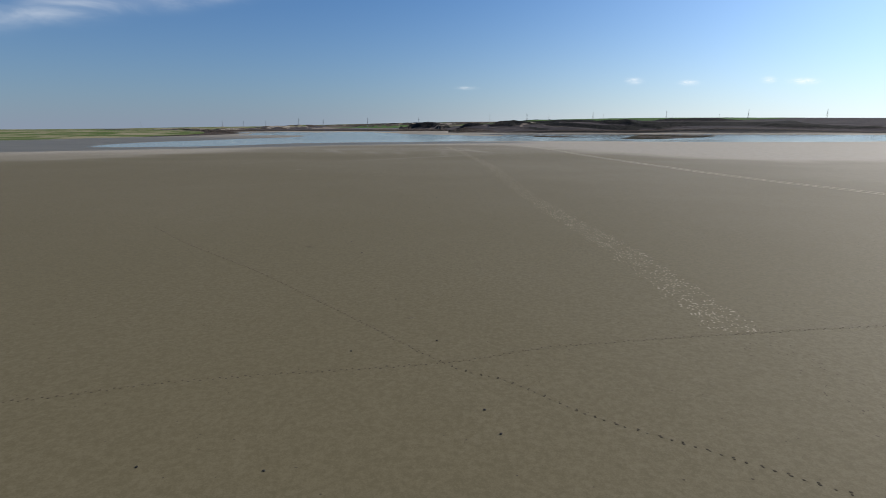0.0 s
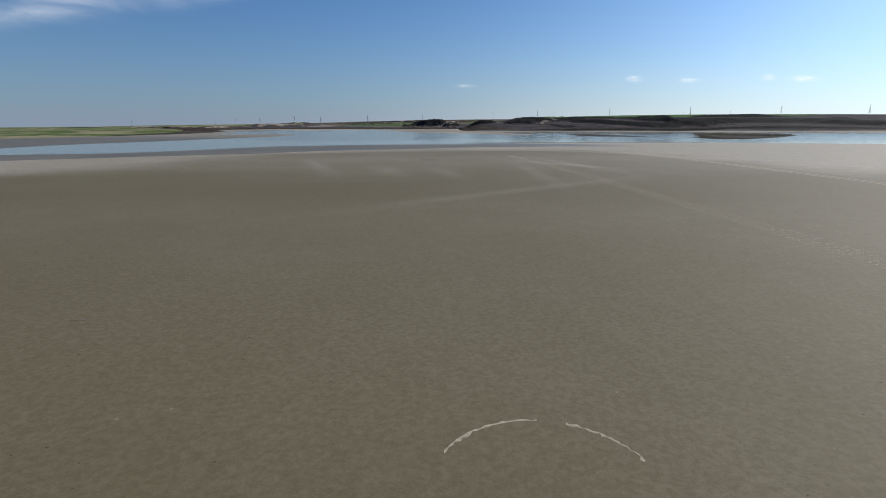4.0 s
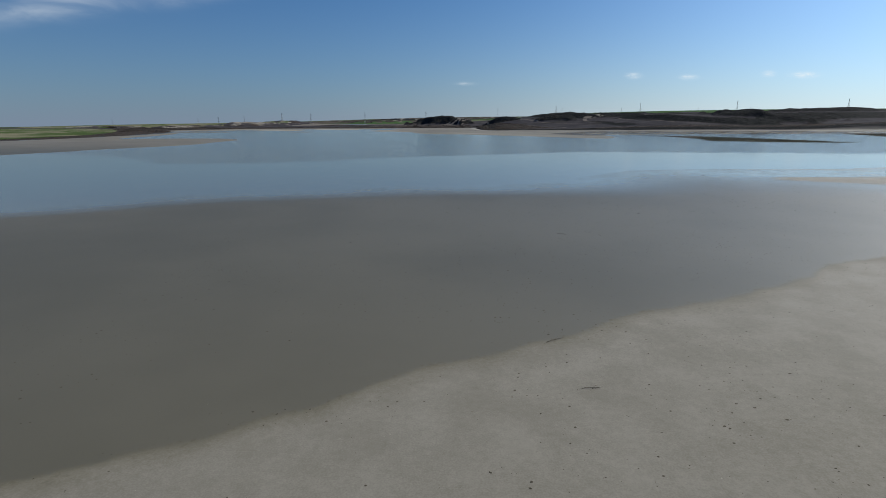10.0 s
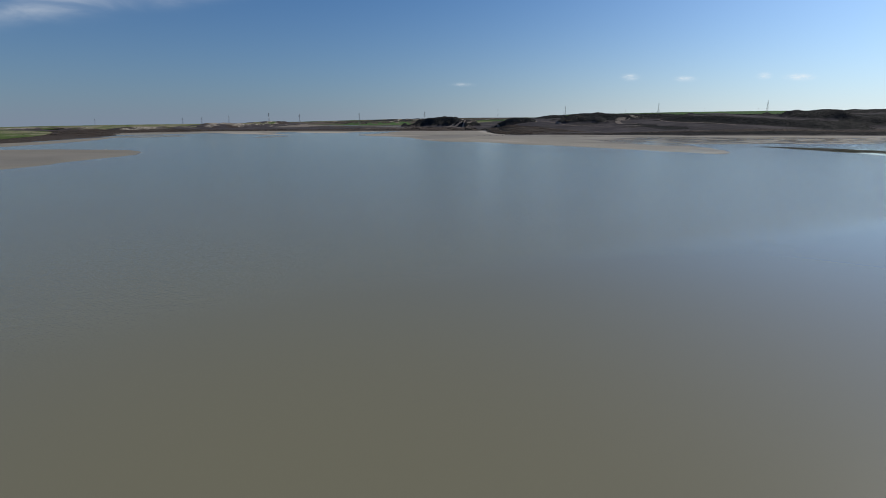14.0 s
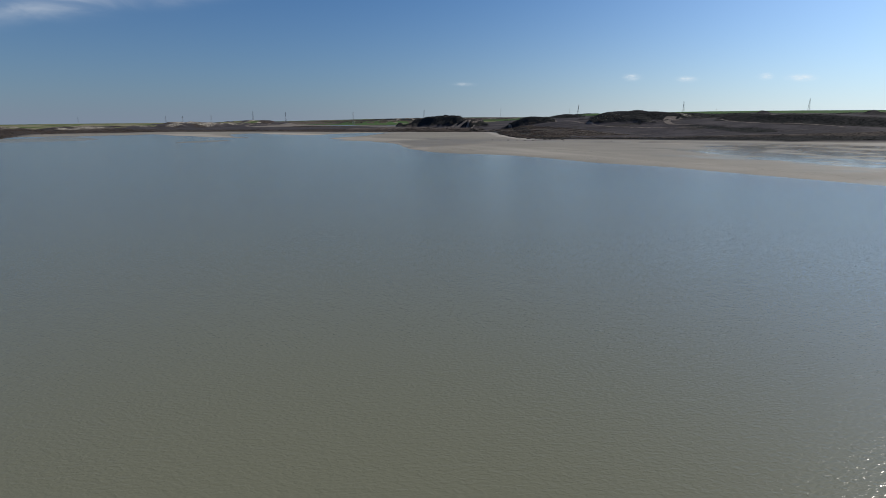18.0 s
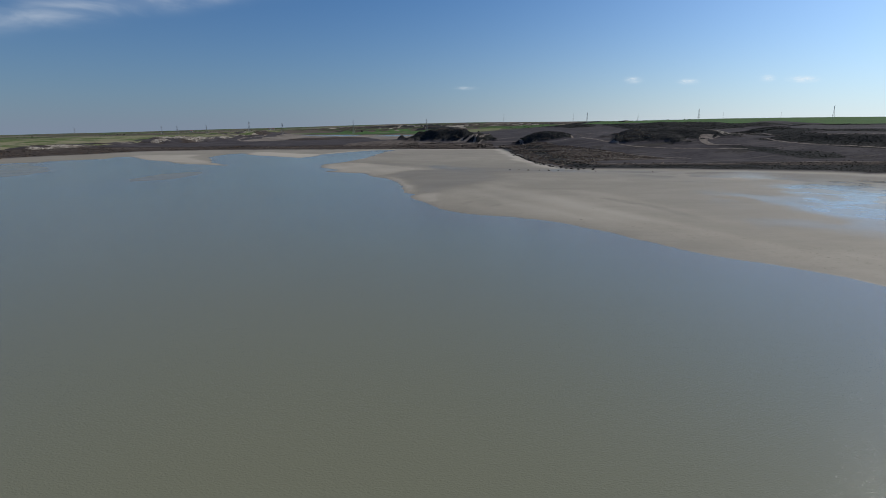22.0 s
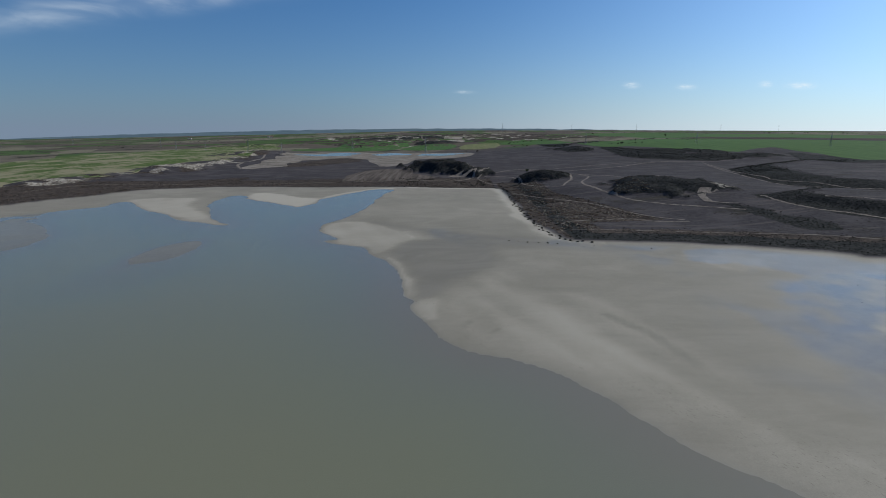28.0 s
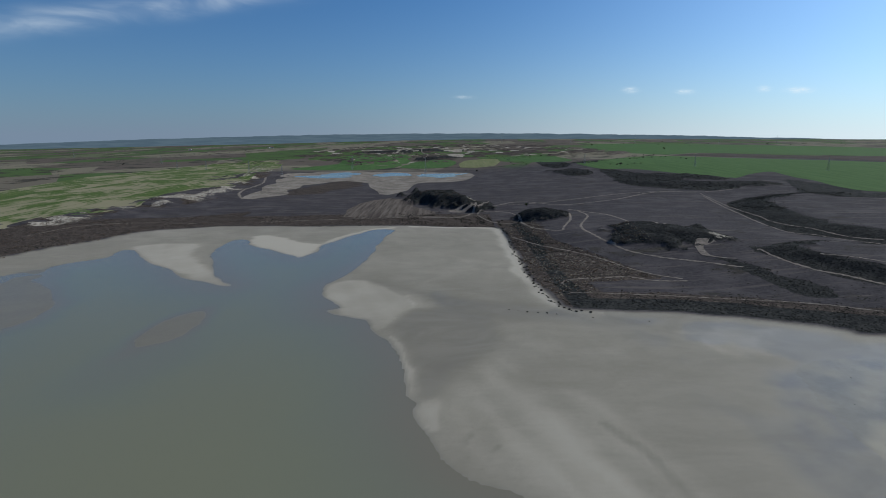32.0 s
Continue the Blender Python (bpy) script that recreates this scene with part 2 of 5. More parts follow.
    heath = n.mix(n.ramp(n.math("MULTIPLY_ADD", mottle, 0.6, n.math("MULTIPLY", tufts, 0.4)), 0.42, 0.58), (0.036, 0.030, 0.027), (0.082, 0.066, 0.056))
    heath = n.mix(n.math("MULTIPLY", dots(2.1, 0.16, 0.30, 30, 1.2), n.ramp(tufts, 0.56, 0.40)), heath, (0.165, 0.142, 0.120))
    heath = n.mix(n.math("MULTIPLY", dots(1.7, 0.24, 0.42, 70, 1.2), 0.92), heath, (0.014, 0.015, 0.012))
    # dark close scrub, its tone deepened for the shade on backlit slopes
    dense_shaded = n.mix(n.ramp(n.math("MULTIPLY_ADD", mottle, 0.6, n.math("MULTIPLY", tufts, 0.4)), 0.42, 0.60), (0.019, 0.020, 0.021), (0.042, 0.042, 0.039))
    dense_shaded = n.mix(dots(1.9, 0.18, 0.44, 15), dense_shaded, (0.009, 0.010, 0.010))
    heath = n.mix(n.ramp(n.math("MULTIPLY_ADD", n.math("SUBTRACT", tufts, 0.5), 0.5, shaded_thicket), 0.25, 0.50), heath, dense_shaded)
    marl = n.mix(n.ramp(n.noise(n.stretch(place, (0.28, 0.28, 0.6)), 1.0, 6, 0.65), 0.40, 0.60), (0.15, 0.13, 0.105), (0.37, 0.34, 0.29))
    cells = n.tree.nodes.new("ShaderNodeTexVoronoi")
    n.put(n.stretch(place, (0.0042, 0.0021, 0.0), 12), cells.inputs["Vector"])
    cells.inputs["Scale"].default_value = 1.0
    tone = n.tree.nodes.new("ShaderNodeSeparateColor")
    n.put(cells.outputs["Color"], tone.inputs[0])
    crop = n.mix(n.ramp(tone.outputs[0], 0.45, 0.55), (0.095, 0.080, 0.068), (0.062, 0.098, 0.036))
    crop = n.mix(n.ramp(tone.outputs[1], 0.62, 0.72), crop, (0.155, 0.140, 0.105))
    crop = n.mix(n.ramp(n.noise(place, 0.011, 6, 0.65), 0.52, 0.60), crop, (0.045, 0.042, 0.034))
    earth = n.mix(farm, soil, crop)
    earth = n.mix(n.ramp(n.math("MULTIPLY_ADD", n.math("SUBTRACT", mid, 0.5), 0.9, scrub), 0.35, 0.65), earth, heath)
    earth = n.mix(n.ramp(n.math("MULTIPLY_ADD", n.math("SUBTRACT", mid, 0.5), 1.0, bare), 0.40, 0.60), earth, marl)
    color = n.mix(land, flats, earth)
    rough = n.math("SUBTRACT", n.math("MULTIPLY_ADD", n.math("MAXIMUM", land, even), 0.18, 0.74), n.math("MULTIPLY", soak, n.math("MULTIPLY_ADD", even, 0.02, 0.26)))
    height = n.math("ADD", n.math("MULTIPLY", fine, n.math("MULTIPLY_ADD", even, -0.02, 0.06)), n.math("MULTIPLY_ADD", grit, 0.28, n.math("MULTIPLY", mid, 0.10)))
    # thin water standing on the mud towards the lagoon
    patchy = n.math("MULTIPLY_ADD", n.math("SUBTRACT", n.math("MULTIPLY_ADD", mid, 0.35, n.math("MULTIPLY", big, 0.65)), 0.5), 2.2, 1.0)
    sheen = n.ramp(n.math("MULTIPLY", patchy, film), 0.0, 1.0, 0.0, 1.0, False)
    relief = n.math("MULTIPLY_ADD", n.math("MULTIPLY", soak, n.math("SUBTRACT", 1.0, even)), 0.20, 0.10)
    matte = finish(n, color, rough, height, relief, 0.03, **{"Specular IOR Level": n.math("MULTIPLY_ADD", soak, 0.16, n.math("SUBTRACT", 0.13, n.math("MULTIPLY", land, 0.115)))})
    mirror = n.add("ShaderNodeBsdfPrincipled", {"Base Color": color, "Roughness": 0.10, "IOR": 1.333})
    both = n.add("ShaderNodeMixShader", {0: sheen, 1: matte, 2: mirror})
    n.put(both, n.tree.nodes["Material Output"].inputs[0])
    return m


def water_material():
    m, n, place = material("lagoon_water")
    depth, calm, even = n.attribute("depth"), n.attribute("calm"), n.attribute("even")
    cloudy = n.noise(place, 0.012, 4, 0.5)
    silt = n.mix(n.ramp(n.math("MULTIPLY_ADD", cloudy, 0.25, depth), 0.30, 0.72), (0.138, 0.148, 0.108), (0.152, 0.152, 0.100))
    silt = n.mix(even, (0.156, 0.149, 0.095), silt)
    murk = n.mix(n.ramp(n.math("MULTIPLY_ADD", n.math("SUBTRACT", cloudy, 0.5), 0.08, depth), -0.02, 0.46), n.mix(even, (0.160, 0.148, 0.102), (0.150, 0.136, 0.102)), silt)
    waves = n.noise(n.stretch(place, (1.1, 2.3, 1.0), -38), 1.0, 4, 0.6, 0.3)
    swell = n.noise(n.stretch(place, (0.16, 0.34, 1.0), -38), 1.0, 3, 0.5)
    height = n.math("MULTIPLY", n.math("MULTIPLY_ADD", swell, 0.5, waves), n.math("MAXIMUM", n.math("SUBTRACT", 1.0, calm), 0.0))
    bump = n.add("ShaderNodeBump", {"Height": height, "Strength": 0.20, "Distance": 0.08})
    chop = n.math("MULTIPLY", n.noise(n.stretch(place, (4.2, 7.4, 1.0), -38), 1.0, 2, 0.5, 0.4), n.math("MAXIMUM", n.math("SUBTRACT", 1.0, calm), 0.0))
    bump = n.add("ShaderNodeBump", {"Height": chop, "Strength": 1.0, "Distance": 0.026, "Normal": bump})
    surface = n.add("ShaderNodeBsdfPrincipled", {"Base Color": murk, "Roughness": n.math("MULTIPLY_ADD", n.attribute("still"), -0.08, 0.10), "IOR": 1.333, "Normal": bump})
    n.put(surface, n.tree.nodes.new("ShaderNodeOutputMaterial").inputs[0])
    return m


def crop_material(name, low, high, gap, turn=10.0, share=0.5):
    """Young crop in drilled rows, with thin places where the soil shows."""
    m, n, place = material(name)
    rows = n.noise(n.stretch(place, (0.22, 0.010, 0.05), turn), 1.0, 4, 0.6)
    patch = n.noise(n.stretch(place, (0.017, 0.011, 0.01), turn), 1.0, 6, 0.66, 0.8)
    fine = n.noise(place, 0.5, 4, 0.6)
    green = n.mix(n.ramp(n.math("MULTIPLY_ADD", rows, 0.6, n.math("MULTIPLY", fine, 0.4)), 0.36, 0.64), low, high)
    bare = n.ramp(n.math("MULTIPLY_ADD", rows, 0.22, n.math("MULTIPLY", patch, 0.78)), share, share + 0.10)
    finish(n, n.mix(bare, green, gap), 0.95, fine, 0.4, 0.2)
    return m


GROUND = ground_material()
WATER = water_material()
WHEAT = crop_material("young_wheat", (0.044, 0.088, 0.028), (0.068, 0.120, 0.042), (0.092, 0.108, 0.052), 10, 0.64)
PATCHY = crop_material("patchy_grass", (0.046, 0.080, 0.022), (0.092, 0.122, 0.042), (0.205, 0.190, 0.122), 62, 0.46)
STUBBLE = crop_material("pale_stubble", (0.115, 0.130, 0.060), (0.165, 0.170, 0.085), (0.19, 0.175, 0.11), 10, 0.55)
PLOUGH = plain("ploughed_soil", (0.040, 0.032, 0.029), (0.070, 0.056, 0.050), 0.05, 0.95, 0.5, 0.2)
STRIPED = crop_material("striped_plot", (0.050, 0.040, 0.036), (0.135, 0.116, 0.098), (0.066, 0.054, 0.047), 3, 0.56)
SALT = plain("salt_flat", (0.110, 0.094, 0.080), (0.235, 0.210, 0.178), 0.035, 0.85, 0.2, 0.1)
DIRT = plain("dirt_track", (0.105, 0.090, 0.080), (0.230, 0.200, 0.172), 0.25, 0.95, 0.3, 0.1)
POND = plain("pond_water", (0.10, 0.11, 0.09), (0.12, 0.13, 0.10), 0.01, 0.16, 0.05, 0.05, **{"Specular IOR Level": 0.5})
BUSH = plain("salt_bush", (0.013, 0.014, 0.012), (0.036, 0.034, 0.028), 1.4, 0.95, 0.5, 0.1)
RUST_BUSH = plain("russet_saltwort", (0.060, 0.040, 0.030), (0.115, 0.085, 0.062), 0.9, 0.95, 0.5, 0.1)
DRY_TUFT = plain("dry_tuft", (0.19, 0.165, 0.115), (0.33, 0.295, 0.22), 0.9, 0.95, 0.4, 0.1)
LEAF = plain("dark_leaves", (0.022, 0.034, 0.014), (0.052, 0.070, 0.028), 0.8, 0.85, 0.3, 0.1)
BARK = plain("bark", (0.07, 0.055, 0.04), (0.14, 0.11, 0.085), 3.0)
STEEL = plain("galvanised_steel", (0.20, 0.21, 0.22), (0.30, 0.31, 0.32), 0.8, 0.55, 0.1, 0.02, Metallic=0.6)
GLASSY = plain("insulator_glass", (0.10, 0.13, 0.12), (0.16, 0.19, 0.18), 4.0, 0.25)
WOOD = plain("weathered_wood", (0.085, 0.070, 0.052), (0.20, 0.172, 0.135), 9.0, 0.9, 0.4, 0.01)
PALE_WOOD = plain("bleached_wood", (0.30, 0.27, 0.22), (0.46, 0.42, 0.35), 9.0, 0.9, 0.4, 0.01)
DARK_MUD = plain("damp_mud", (0.060, 0.050, 0.036), (0.098, 0.083, 0.060), 6.0, 0.75)
RUT_SALT = plain("rutted_salt", (0.36, 0.33, 0.27), (0.50, 0.46, 0.39), 2.0, 0.9, 0.3, 0.02)
TREAD = plain("pressed_salt", (0.25, 0.222, 0.168), (0.37, 0.332, 0.262), 2.0, 0.9, 0.4, 0.02)
DRIFT = plain("drift_shreds", (0.125, 0.108, 0.084), (0.19, 0.168, 0.134), 4.0, 0.9)
FOAM = plain("dried_foam", (0.27, 0.25, 0.205), (0.40, 0.37, 0.315), 2.2, 0.9, 0.5, 0.02)
STONE = plain("dark_stone", (0.035, 0.033, 0.030), (0.085, 0.080, 0.072), 3.0, 0.8, 0.6, 0.05)
LIME = plain("whitewash", (0.62, 0.60, 0.56), (0.76, 0.74, 0.70), 0.5, 0.9)
TILE = plain("roof_tile", (0.20, 0.10, 0.07), (0.30, 0.16, 0.11), 1.0, 0.9)
FAINT = plain("thin_salt", (0.165, 0.150, 0.116), (0.235, 0.214, 0.172), 2.2, 0.9, 0.3, 0.01)
GLASS = plain("dark_glass", (0.02, 0.025, 0.03), (0.03, 0.035, 0.04), 1.0, 0.1)

# ---- plan of the place ----
LEFT_BANK = [(-900, -600), (-560, 0), (-420, 300), (-330, 560), (-310, 700), (-320, 850), (-360, 980), (-414, 1088), (-387, 1153), (-365, 1208), (-318, 1236), (-279, 1246)]
FAR_BANK = [(-192, 1246), (-105, 1253), (-48, 1243), (2, 1238), (11, 1200), (9, 1130), (9, 1057), (10, 1003), (13, 972), (22, 955), (49, 950), (81, 950)]
RIGHT_BANK = [(109, 941), (133, 931), (155, 920), (168, 912), (300, 890), (464, 890), (686, 835), (1200, 700), (2200, 300), (2500, -600)]
NEAR_SHORE = [(-192, 316), (-170, 322), (-140, 335), (-110, 387), (-96, 395), (-74, 407), (-46, 416), (-30, 420), (-19, 424), (-9, 438), (6, 446), (40, 447), (100, 450), (165, 425), (300, 420), (450, 480)]
RIGHT_SHORE = [(600, 600), (640, 740), (464, 850), (300, 862), (190, 880), (140, 888), (103, 880), (90, 845), (84, 790), (80, 740), (72, 690), (62, 664)]
BAR_SHORE = [(53, 660), (46, 672), (37, 687), (30, 701), (23, 716), (16, 729), (9, 741), (2, 749), (-4, 756), (-10, 766), (-15, 775), (-22, 784), (-32, 793), (-43, 798), (-50, 804), (-55, 814), (-60, 827), (-64, 838), (-62, 847), (-65, 852), (-67, 863), (-70, 874), (-76, 898), (-79, 911), (-86, 918), (-94, 939), (-104, 944), (-120, 956), (-112, 962), (-125, 978), (-131, 993), (-131, 1007), (-128, 1021), (-122, 1041), (-116, 1067), (-112, 1108), (-112, 1157), (-106, 1201)]
FAR_SHORE = [(-102, 1224), (-121, 1228), (-136, 1206), (-150, 1180), (-163, 1144), (-162, 1118), (-171, 1093), (-181, 1103), (-197, 1117), (-214, 1131), (-229, 1147), (-242, 1168), (-252, 1170), (-254, 1131), (-240, 1085), (-215, 1035), (-196, 1012), (-203, 1009), (-227, 1023), (-257, 1050), (-298, 1091), (-322, 1118), (-332, 1124), (-333, 1091), (-346, 1076), (-361, 1054), (-373, 1037), (-392, 1005)]
LEFT_SHORE = [(-345, 960), (-300, 860), (-280, 780), (-265, 710), (-227, 709), (-189, 699), (-168, 667), (-164, 631), (-165, 591), (-172, 573), (-190, 512), (-204, 452), (-214, 405), (-216, 360), (-208, 330)]
BASIN = LEFT_BANK + FAR_BANK + RIGHT_BANK
LAGOON = NEAR_SHORE + RIGHT_SHORE + BAR_SHORE + FAR_SHORE + LEFT_SHORE
LEVELS_A = [(-500, 900, 1.5), (-800, 700, 3), (-1300, 500, 5), (-414, 1100, .9), (-279, 1256, .9), (-105, 1262, .9), (15, 1245, 1.2), (18, 1130, 1.5), (26, 962, 1.0), (81, 958, 1.0), (168, 922, 1.2), (300, 900, 1.4), (686, 850, 2),
            (117, 1022, 3), (230, 996, 13), (159, 1083, 13.5), (55, 1141, 10.5), (40, 1230, 6), (0, 1310, 4.5), (-60, 1300, 3.5), (-175, 1312, 3)]
LEVELS_B = [(-395, 1420, 3), (-395, 1480, 4.5), (-420, 1580, 7), (-560, 1420, 7.5), (-560, 1560, 9), (-700, 1300, 5.5), (-500, 1800, 10), (-900, 1700, 4), (-1500, 1500, -2), (-900, 2500, 3), (-2000, 2500, -6), (-3500, 3000, -20), (-3000, 4500, -22), (-4500, 1500, -18),
            (-250, 1700, 3), (-150, 1420, 3.2), (-280, 2000, 2.6), (-60, 2000, 3.2), (-250, 2200, 4), (0, 2250, 7), (-300, 2700, 10), (0, 3000, 16), (0, 4000, 28), (0, 5200, 38)]
LEVELS_C = [(200, 1500, 16), (100, 1800, 15), (255, 1140, 13.5), (275, 1280, 14), (240, 1400, 15), (300, 1400, 15.5), (400, 1200, 13.5), (350, 1000, 11), (500, 950, 10), (900, 860, 11), (400, 1700, 27), (673, 1678, 33), (489, 1822, 33), (298, 1995, 29), (850, 1550, 32), (700, 1300, 20), (1000, 1100, 22),
            (600, 2500, 35), (1500, 2000, 36), (1500, 3500, 40), (3500, 2000, 42), (600, 4500, 42), (3000, 4500, 45), (4500, 500, 38), (2000, 600, 18)]


def smooth01(a, b, v):
    u = np.clip((v - a) / (b - a), 0, 1)
    return u * u * (3 - 2 * u)


def rounded(points, closed=True, n=4):
    """A Catmull-Rom line through the points."""
    p = np.array(points, float)
    k = len(p)
    out = []
    for i in range(k if closed else k - 1):
        if closed:
            a, b, c, d = p[i - 1], p[i], p[(i + 1) % k], p[(i + 2) % k]
        else:
            a, b, c, d = p[max(i - 1, 0)], p[i], p[i + 1], p[min(i + 2, k - 1)]
        for j in range(n):
            s = j / n
            out.append(b + .5 * s * ((c - a) + s * ((2 * a - 5 * b + 4 * c - d) + s * (3 * (b - c) + d - a))))
    if not closed:
        out.append(p[-1])
    return np.array(out)


def line_distance(x, y, line, closed=True):
    """Distance to a line, and how many times a ray to the right crosses it."""
    ends = np.roll(line, -1, axis=0) if closed else line[1:]
    best = np.full(x.shape, 1e18)
    odd = np.zeros(x.shape, bool)
    for (ax, ay), (bx, by) in zip(line, ends):
        dx, dy = bx - ax, by - ay
        s = np.clip(((x - ax) * dx + (y - ay) * dy) / (dx * dx + dy * dy + 1e-9), 0, 1)
        best = np.minimum(best, (x - ax - s * dx) ** 2 + (y - ay - s * dy) ** 2)
        if ay != by:
            odd ^= ((ay > y) != (by > y)) & (x < ax + (y - ay) * dx / (by - ay))
    return np.sqrt(best), odd


def inside_by(x, y, line):
    d, odd = line_distance(x, y, line)
    return np.where(odd, d, -d)


def spline_levels(points):
    p = np.array(points, float)
    q = p[:, :2] / 1000
    def kernel(r2):
        return .5 * r2 * np.log(r2 + 1e-12)
    k = kernel(((q[:, None] - q[None]) ** 2).sum(2)) + np.eye(len(p)) * 2e-4
    a = np.c_[np.ones(len(p)), q]
    m = np.block([[k, a], [a.T, np.zeros((3, 3))]])
    w = np.linalg.solve(m, np.r_[p[:, 2], 0, 0, 0])
    def level(x, y):
        z = w[-3] + w[-2] * x / 1000 + w[-1] * y / 1000
        for (px, py), wi in zip(q, w):
            z = z + wi * kernel((x / 1000 - px) ** 2 + (y / 1000 - py) ** 2)
        return z
    return level


land_level = spline_levels(LEVELS_A + LEVELS_B + LEVELS_C)

# low mounds and scarps: centre, half length, half width, turn of the long axis from x, height, sharpness
MOUNDS = [(-50, 1416, 96, 38, -62, 15.0, 2.5), (64, 1262, 38, 25, -38, 9.8, 2.4), (138, 1124, 62, 36, -38, 7.4, 2.6),
          (345, 985, 58, 40, -10, 8.5, 3.2), (300, 1560, 70, 30, -50, 5.0, 3.0), (420, 1520, 90, 26, -10, 5.0, 3.0),
          (225, 1800, 42, 60, 20, 6.0, 2.0), (360, 1640, 120, 40, -30, 5.0, 2.0), (-438, 1470, 84, 34, 62, 4.6, 2.2),
          (-640, 2500, 260, 80, 15, 8.0, 2.0), (-150, 3300, 300, 80, 30, 10.0, 2.0), (330, 2050, 60, 34, 0, 4.0, 2.0),
          (-470, 1900, 140, 40, 75, 6.0, 2.0), (520, 1130, 90, 30, -20, 6.0, 2.0), (620, 960, 110, 34, -12, 7.0, 2.0), (-60, 2650, 120, 50, 30, 6.0, 2.0)]
TERRACES = [([(292, 1301), (264, 1184), (259, 1132), (280, 1105), (300, 1060), (420, 1010), (600, 1000), (760, 1150), (640, 1350), (450, 1420), (340, 1370)], 7.0, 46),
            ([(190, 1066), (193, 1036), (201, 1006), (213, 988), (234, 955), (330, 930), (340, 1040), (262, 1085)], 4.5, 22)]
WET_LINE = [(-65, 849), (-54, 876), (-42, 904), (-24, 930), (0, 932), (40, 903), (75, 868)]
BAR_RIDGE = [(44, 690), (30, 720), (16, 744), (2, 768), (-18, 798), (-36, 818), (-50, 838), (-56, 862)]
UPPER_RIDGE = [(-66, 905), (-84, 940), (-104, 972), (-112, 1010), (-96, 1040)]
SCARP = [(-600, 1170), (-520, 1235), (-480, 1330), (-455, 1400), (-432, 1480), (-428, 1600), (-440, 1720), (-478, 1900), (-520, 2080), (-600, 2300)]
BADLANDS = [(-420, 2480), (-200, 2380), (0, 2560), (250, 2620), (450, 2480), (600, 2420), (640, 3000), (560, 3900), (0, 4300), (-700, 4000), (-700, 3000)]
BEACH = [(-90, 1180), (-60, 1120), (-40, 1060), (-10, 1030), (4, 985)]


def cell_noise(x, y, size, seed=0):
    """Smooth random field between -1 and 1."""
    rng = np.random.RandomState(seed)
    table = rng.uniform(-1, 1, (128, 128))
    u, v = x / size, y / size
    i, j = np.floor(u).astype(int), np.floor(v).astype(int)
    s, t = u - i, v - j
    s, t = s * s * (3 - 2 * s), t * t * (3 - 2 * t)
    i0, j0, i1, j1 = i % 128, j % 128, (i + 1) % 128, (j + 1) % 128
    return (table[i0, j0] * (1 - s) + table[i1, j0] * s) * (1 - t) + (table[i0, j1] * (1 - s) + table[i1, j1] * s) * t


def rough_noise(x, y, size, seed=0, octaves=4):
    return sum(cell_noise(x + 31.7 * k, y - 17.3 * k, size / 2 ** k, seed + k) / 2 ** k for k in range(octaves))


def oval(x, y, cx, cy, a, b, turn):
    c, s = math.cos(radians(turn)), math.sin(radians(turn))
    u, v = ((x - cx) * c + (y - cy) * s) / a, (-(x - cx) * s + (y - cy) * c) / b
    return np.sqrt(u * u + v * v)


# lying on the flats round the sandbar: pale lobes and spits of dry sand, and damp hollows between them
LOBE = [(-130, 993), (-129, 1012), (-120, 1022), (-101, 1018), (-83, 997), (-75, 979), (-70, 967), (-72, 955), (-78, 938), (-87, 921), (-96, 939), (-110, 950), (-122, 972)]
LOBE_TAIL = [(-71, 968), (-77, 985), (-70, 993), (-63, 984), (-57, 962), (-63, 950)]
SPIT = [(-80, 914), (-74, 912), (-67, 885), (-62, 868), (-61, 857), (-66, 854), (-70, 880)]
CUSP = [(-64, 838), (-62, 846), (-57, 851), (-53, 853), (-54, 838), (-53, 832), (-57, 826), (-61, 826)]
HOLLOW = [(-72, 958), (-50, 962), (-30, 950), (-24, 915), (-34, 893), (-50, 868), (-57, 853), (-61, 858), (-64, 876), (-72, 905), (-79, 925)]
SEEP = [(-100, 1022), (-82, 1004), (-66, 996), (-48, 984), (-28, 974), (-4, 970), (14, 957), (30, 948), (70, 944), (66, 926), (20, 936), (-14, 942), (-40, 958), (-60, 976), (-84, 1006)]
MAIN_BAR = [(-62, 844), (-52, 854), (-43, 868), (-33, 886), (-24, 886), (-16, 862), (-8, 838), (4, 800), (22, 760), (52, 700), (75, 640), (56, 652), (20, 722), (-14, 774), (-34, 796), (-56, 816)]
INNER_BAR = [(-8, 866), (6, 850), (20, 812), (38, 770), (66, 700), (90, 640), (78, 640), (44, 722), (20, 770), (6, 806), (-4, 842)]
EAST_POOL = [(91, 885), (110, 894), (130, 898), (140, 885), (132, 862), (112, 838), (102, 838), (105, 853), (109, 868), (98, 876)]
EAST_SAND = [(70, 908), (80, 925), (98, 930), (124, 926), (100, 900), (104, 886), (90, 892), (80, 888)]
EAST_SPIT = [(104, 878), (113, 866), (108, 850), (100, 838), (88, 840), (92, 850), (102, 858)]
FAR_TRIANGLE = [(-334, 1136), (-311, 1152), (-282, 1153), (-271, 1132), (-256, 1097), (-236, 1068), (-214, 1033), (-196, 1012), (-204, 1009), (-241, 1035), (-298, 1091)]
FAR_ISLE = [(-240, 1176), (-232, 1194), (-210, 1182), (-188, 1158), (-164, 1146), (-164, 1118), (-171, 1093), (-197, 1117), (-229, 1147)]
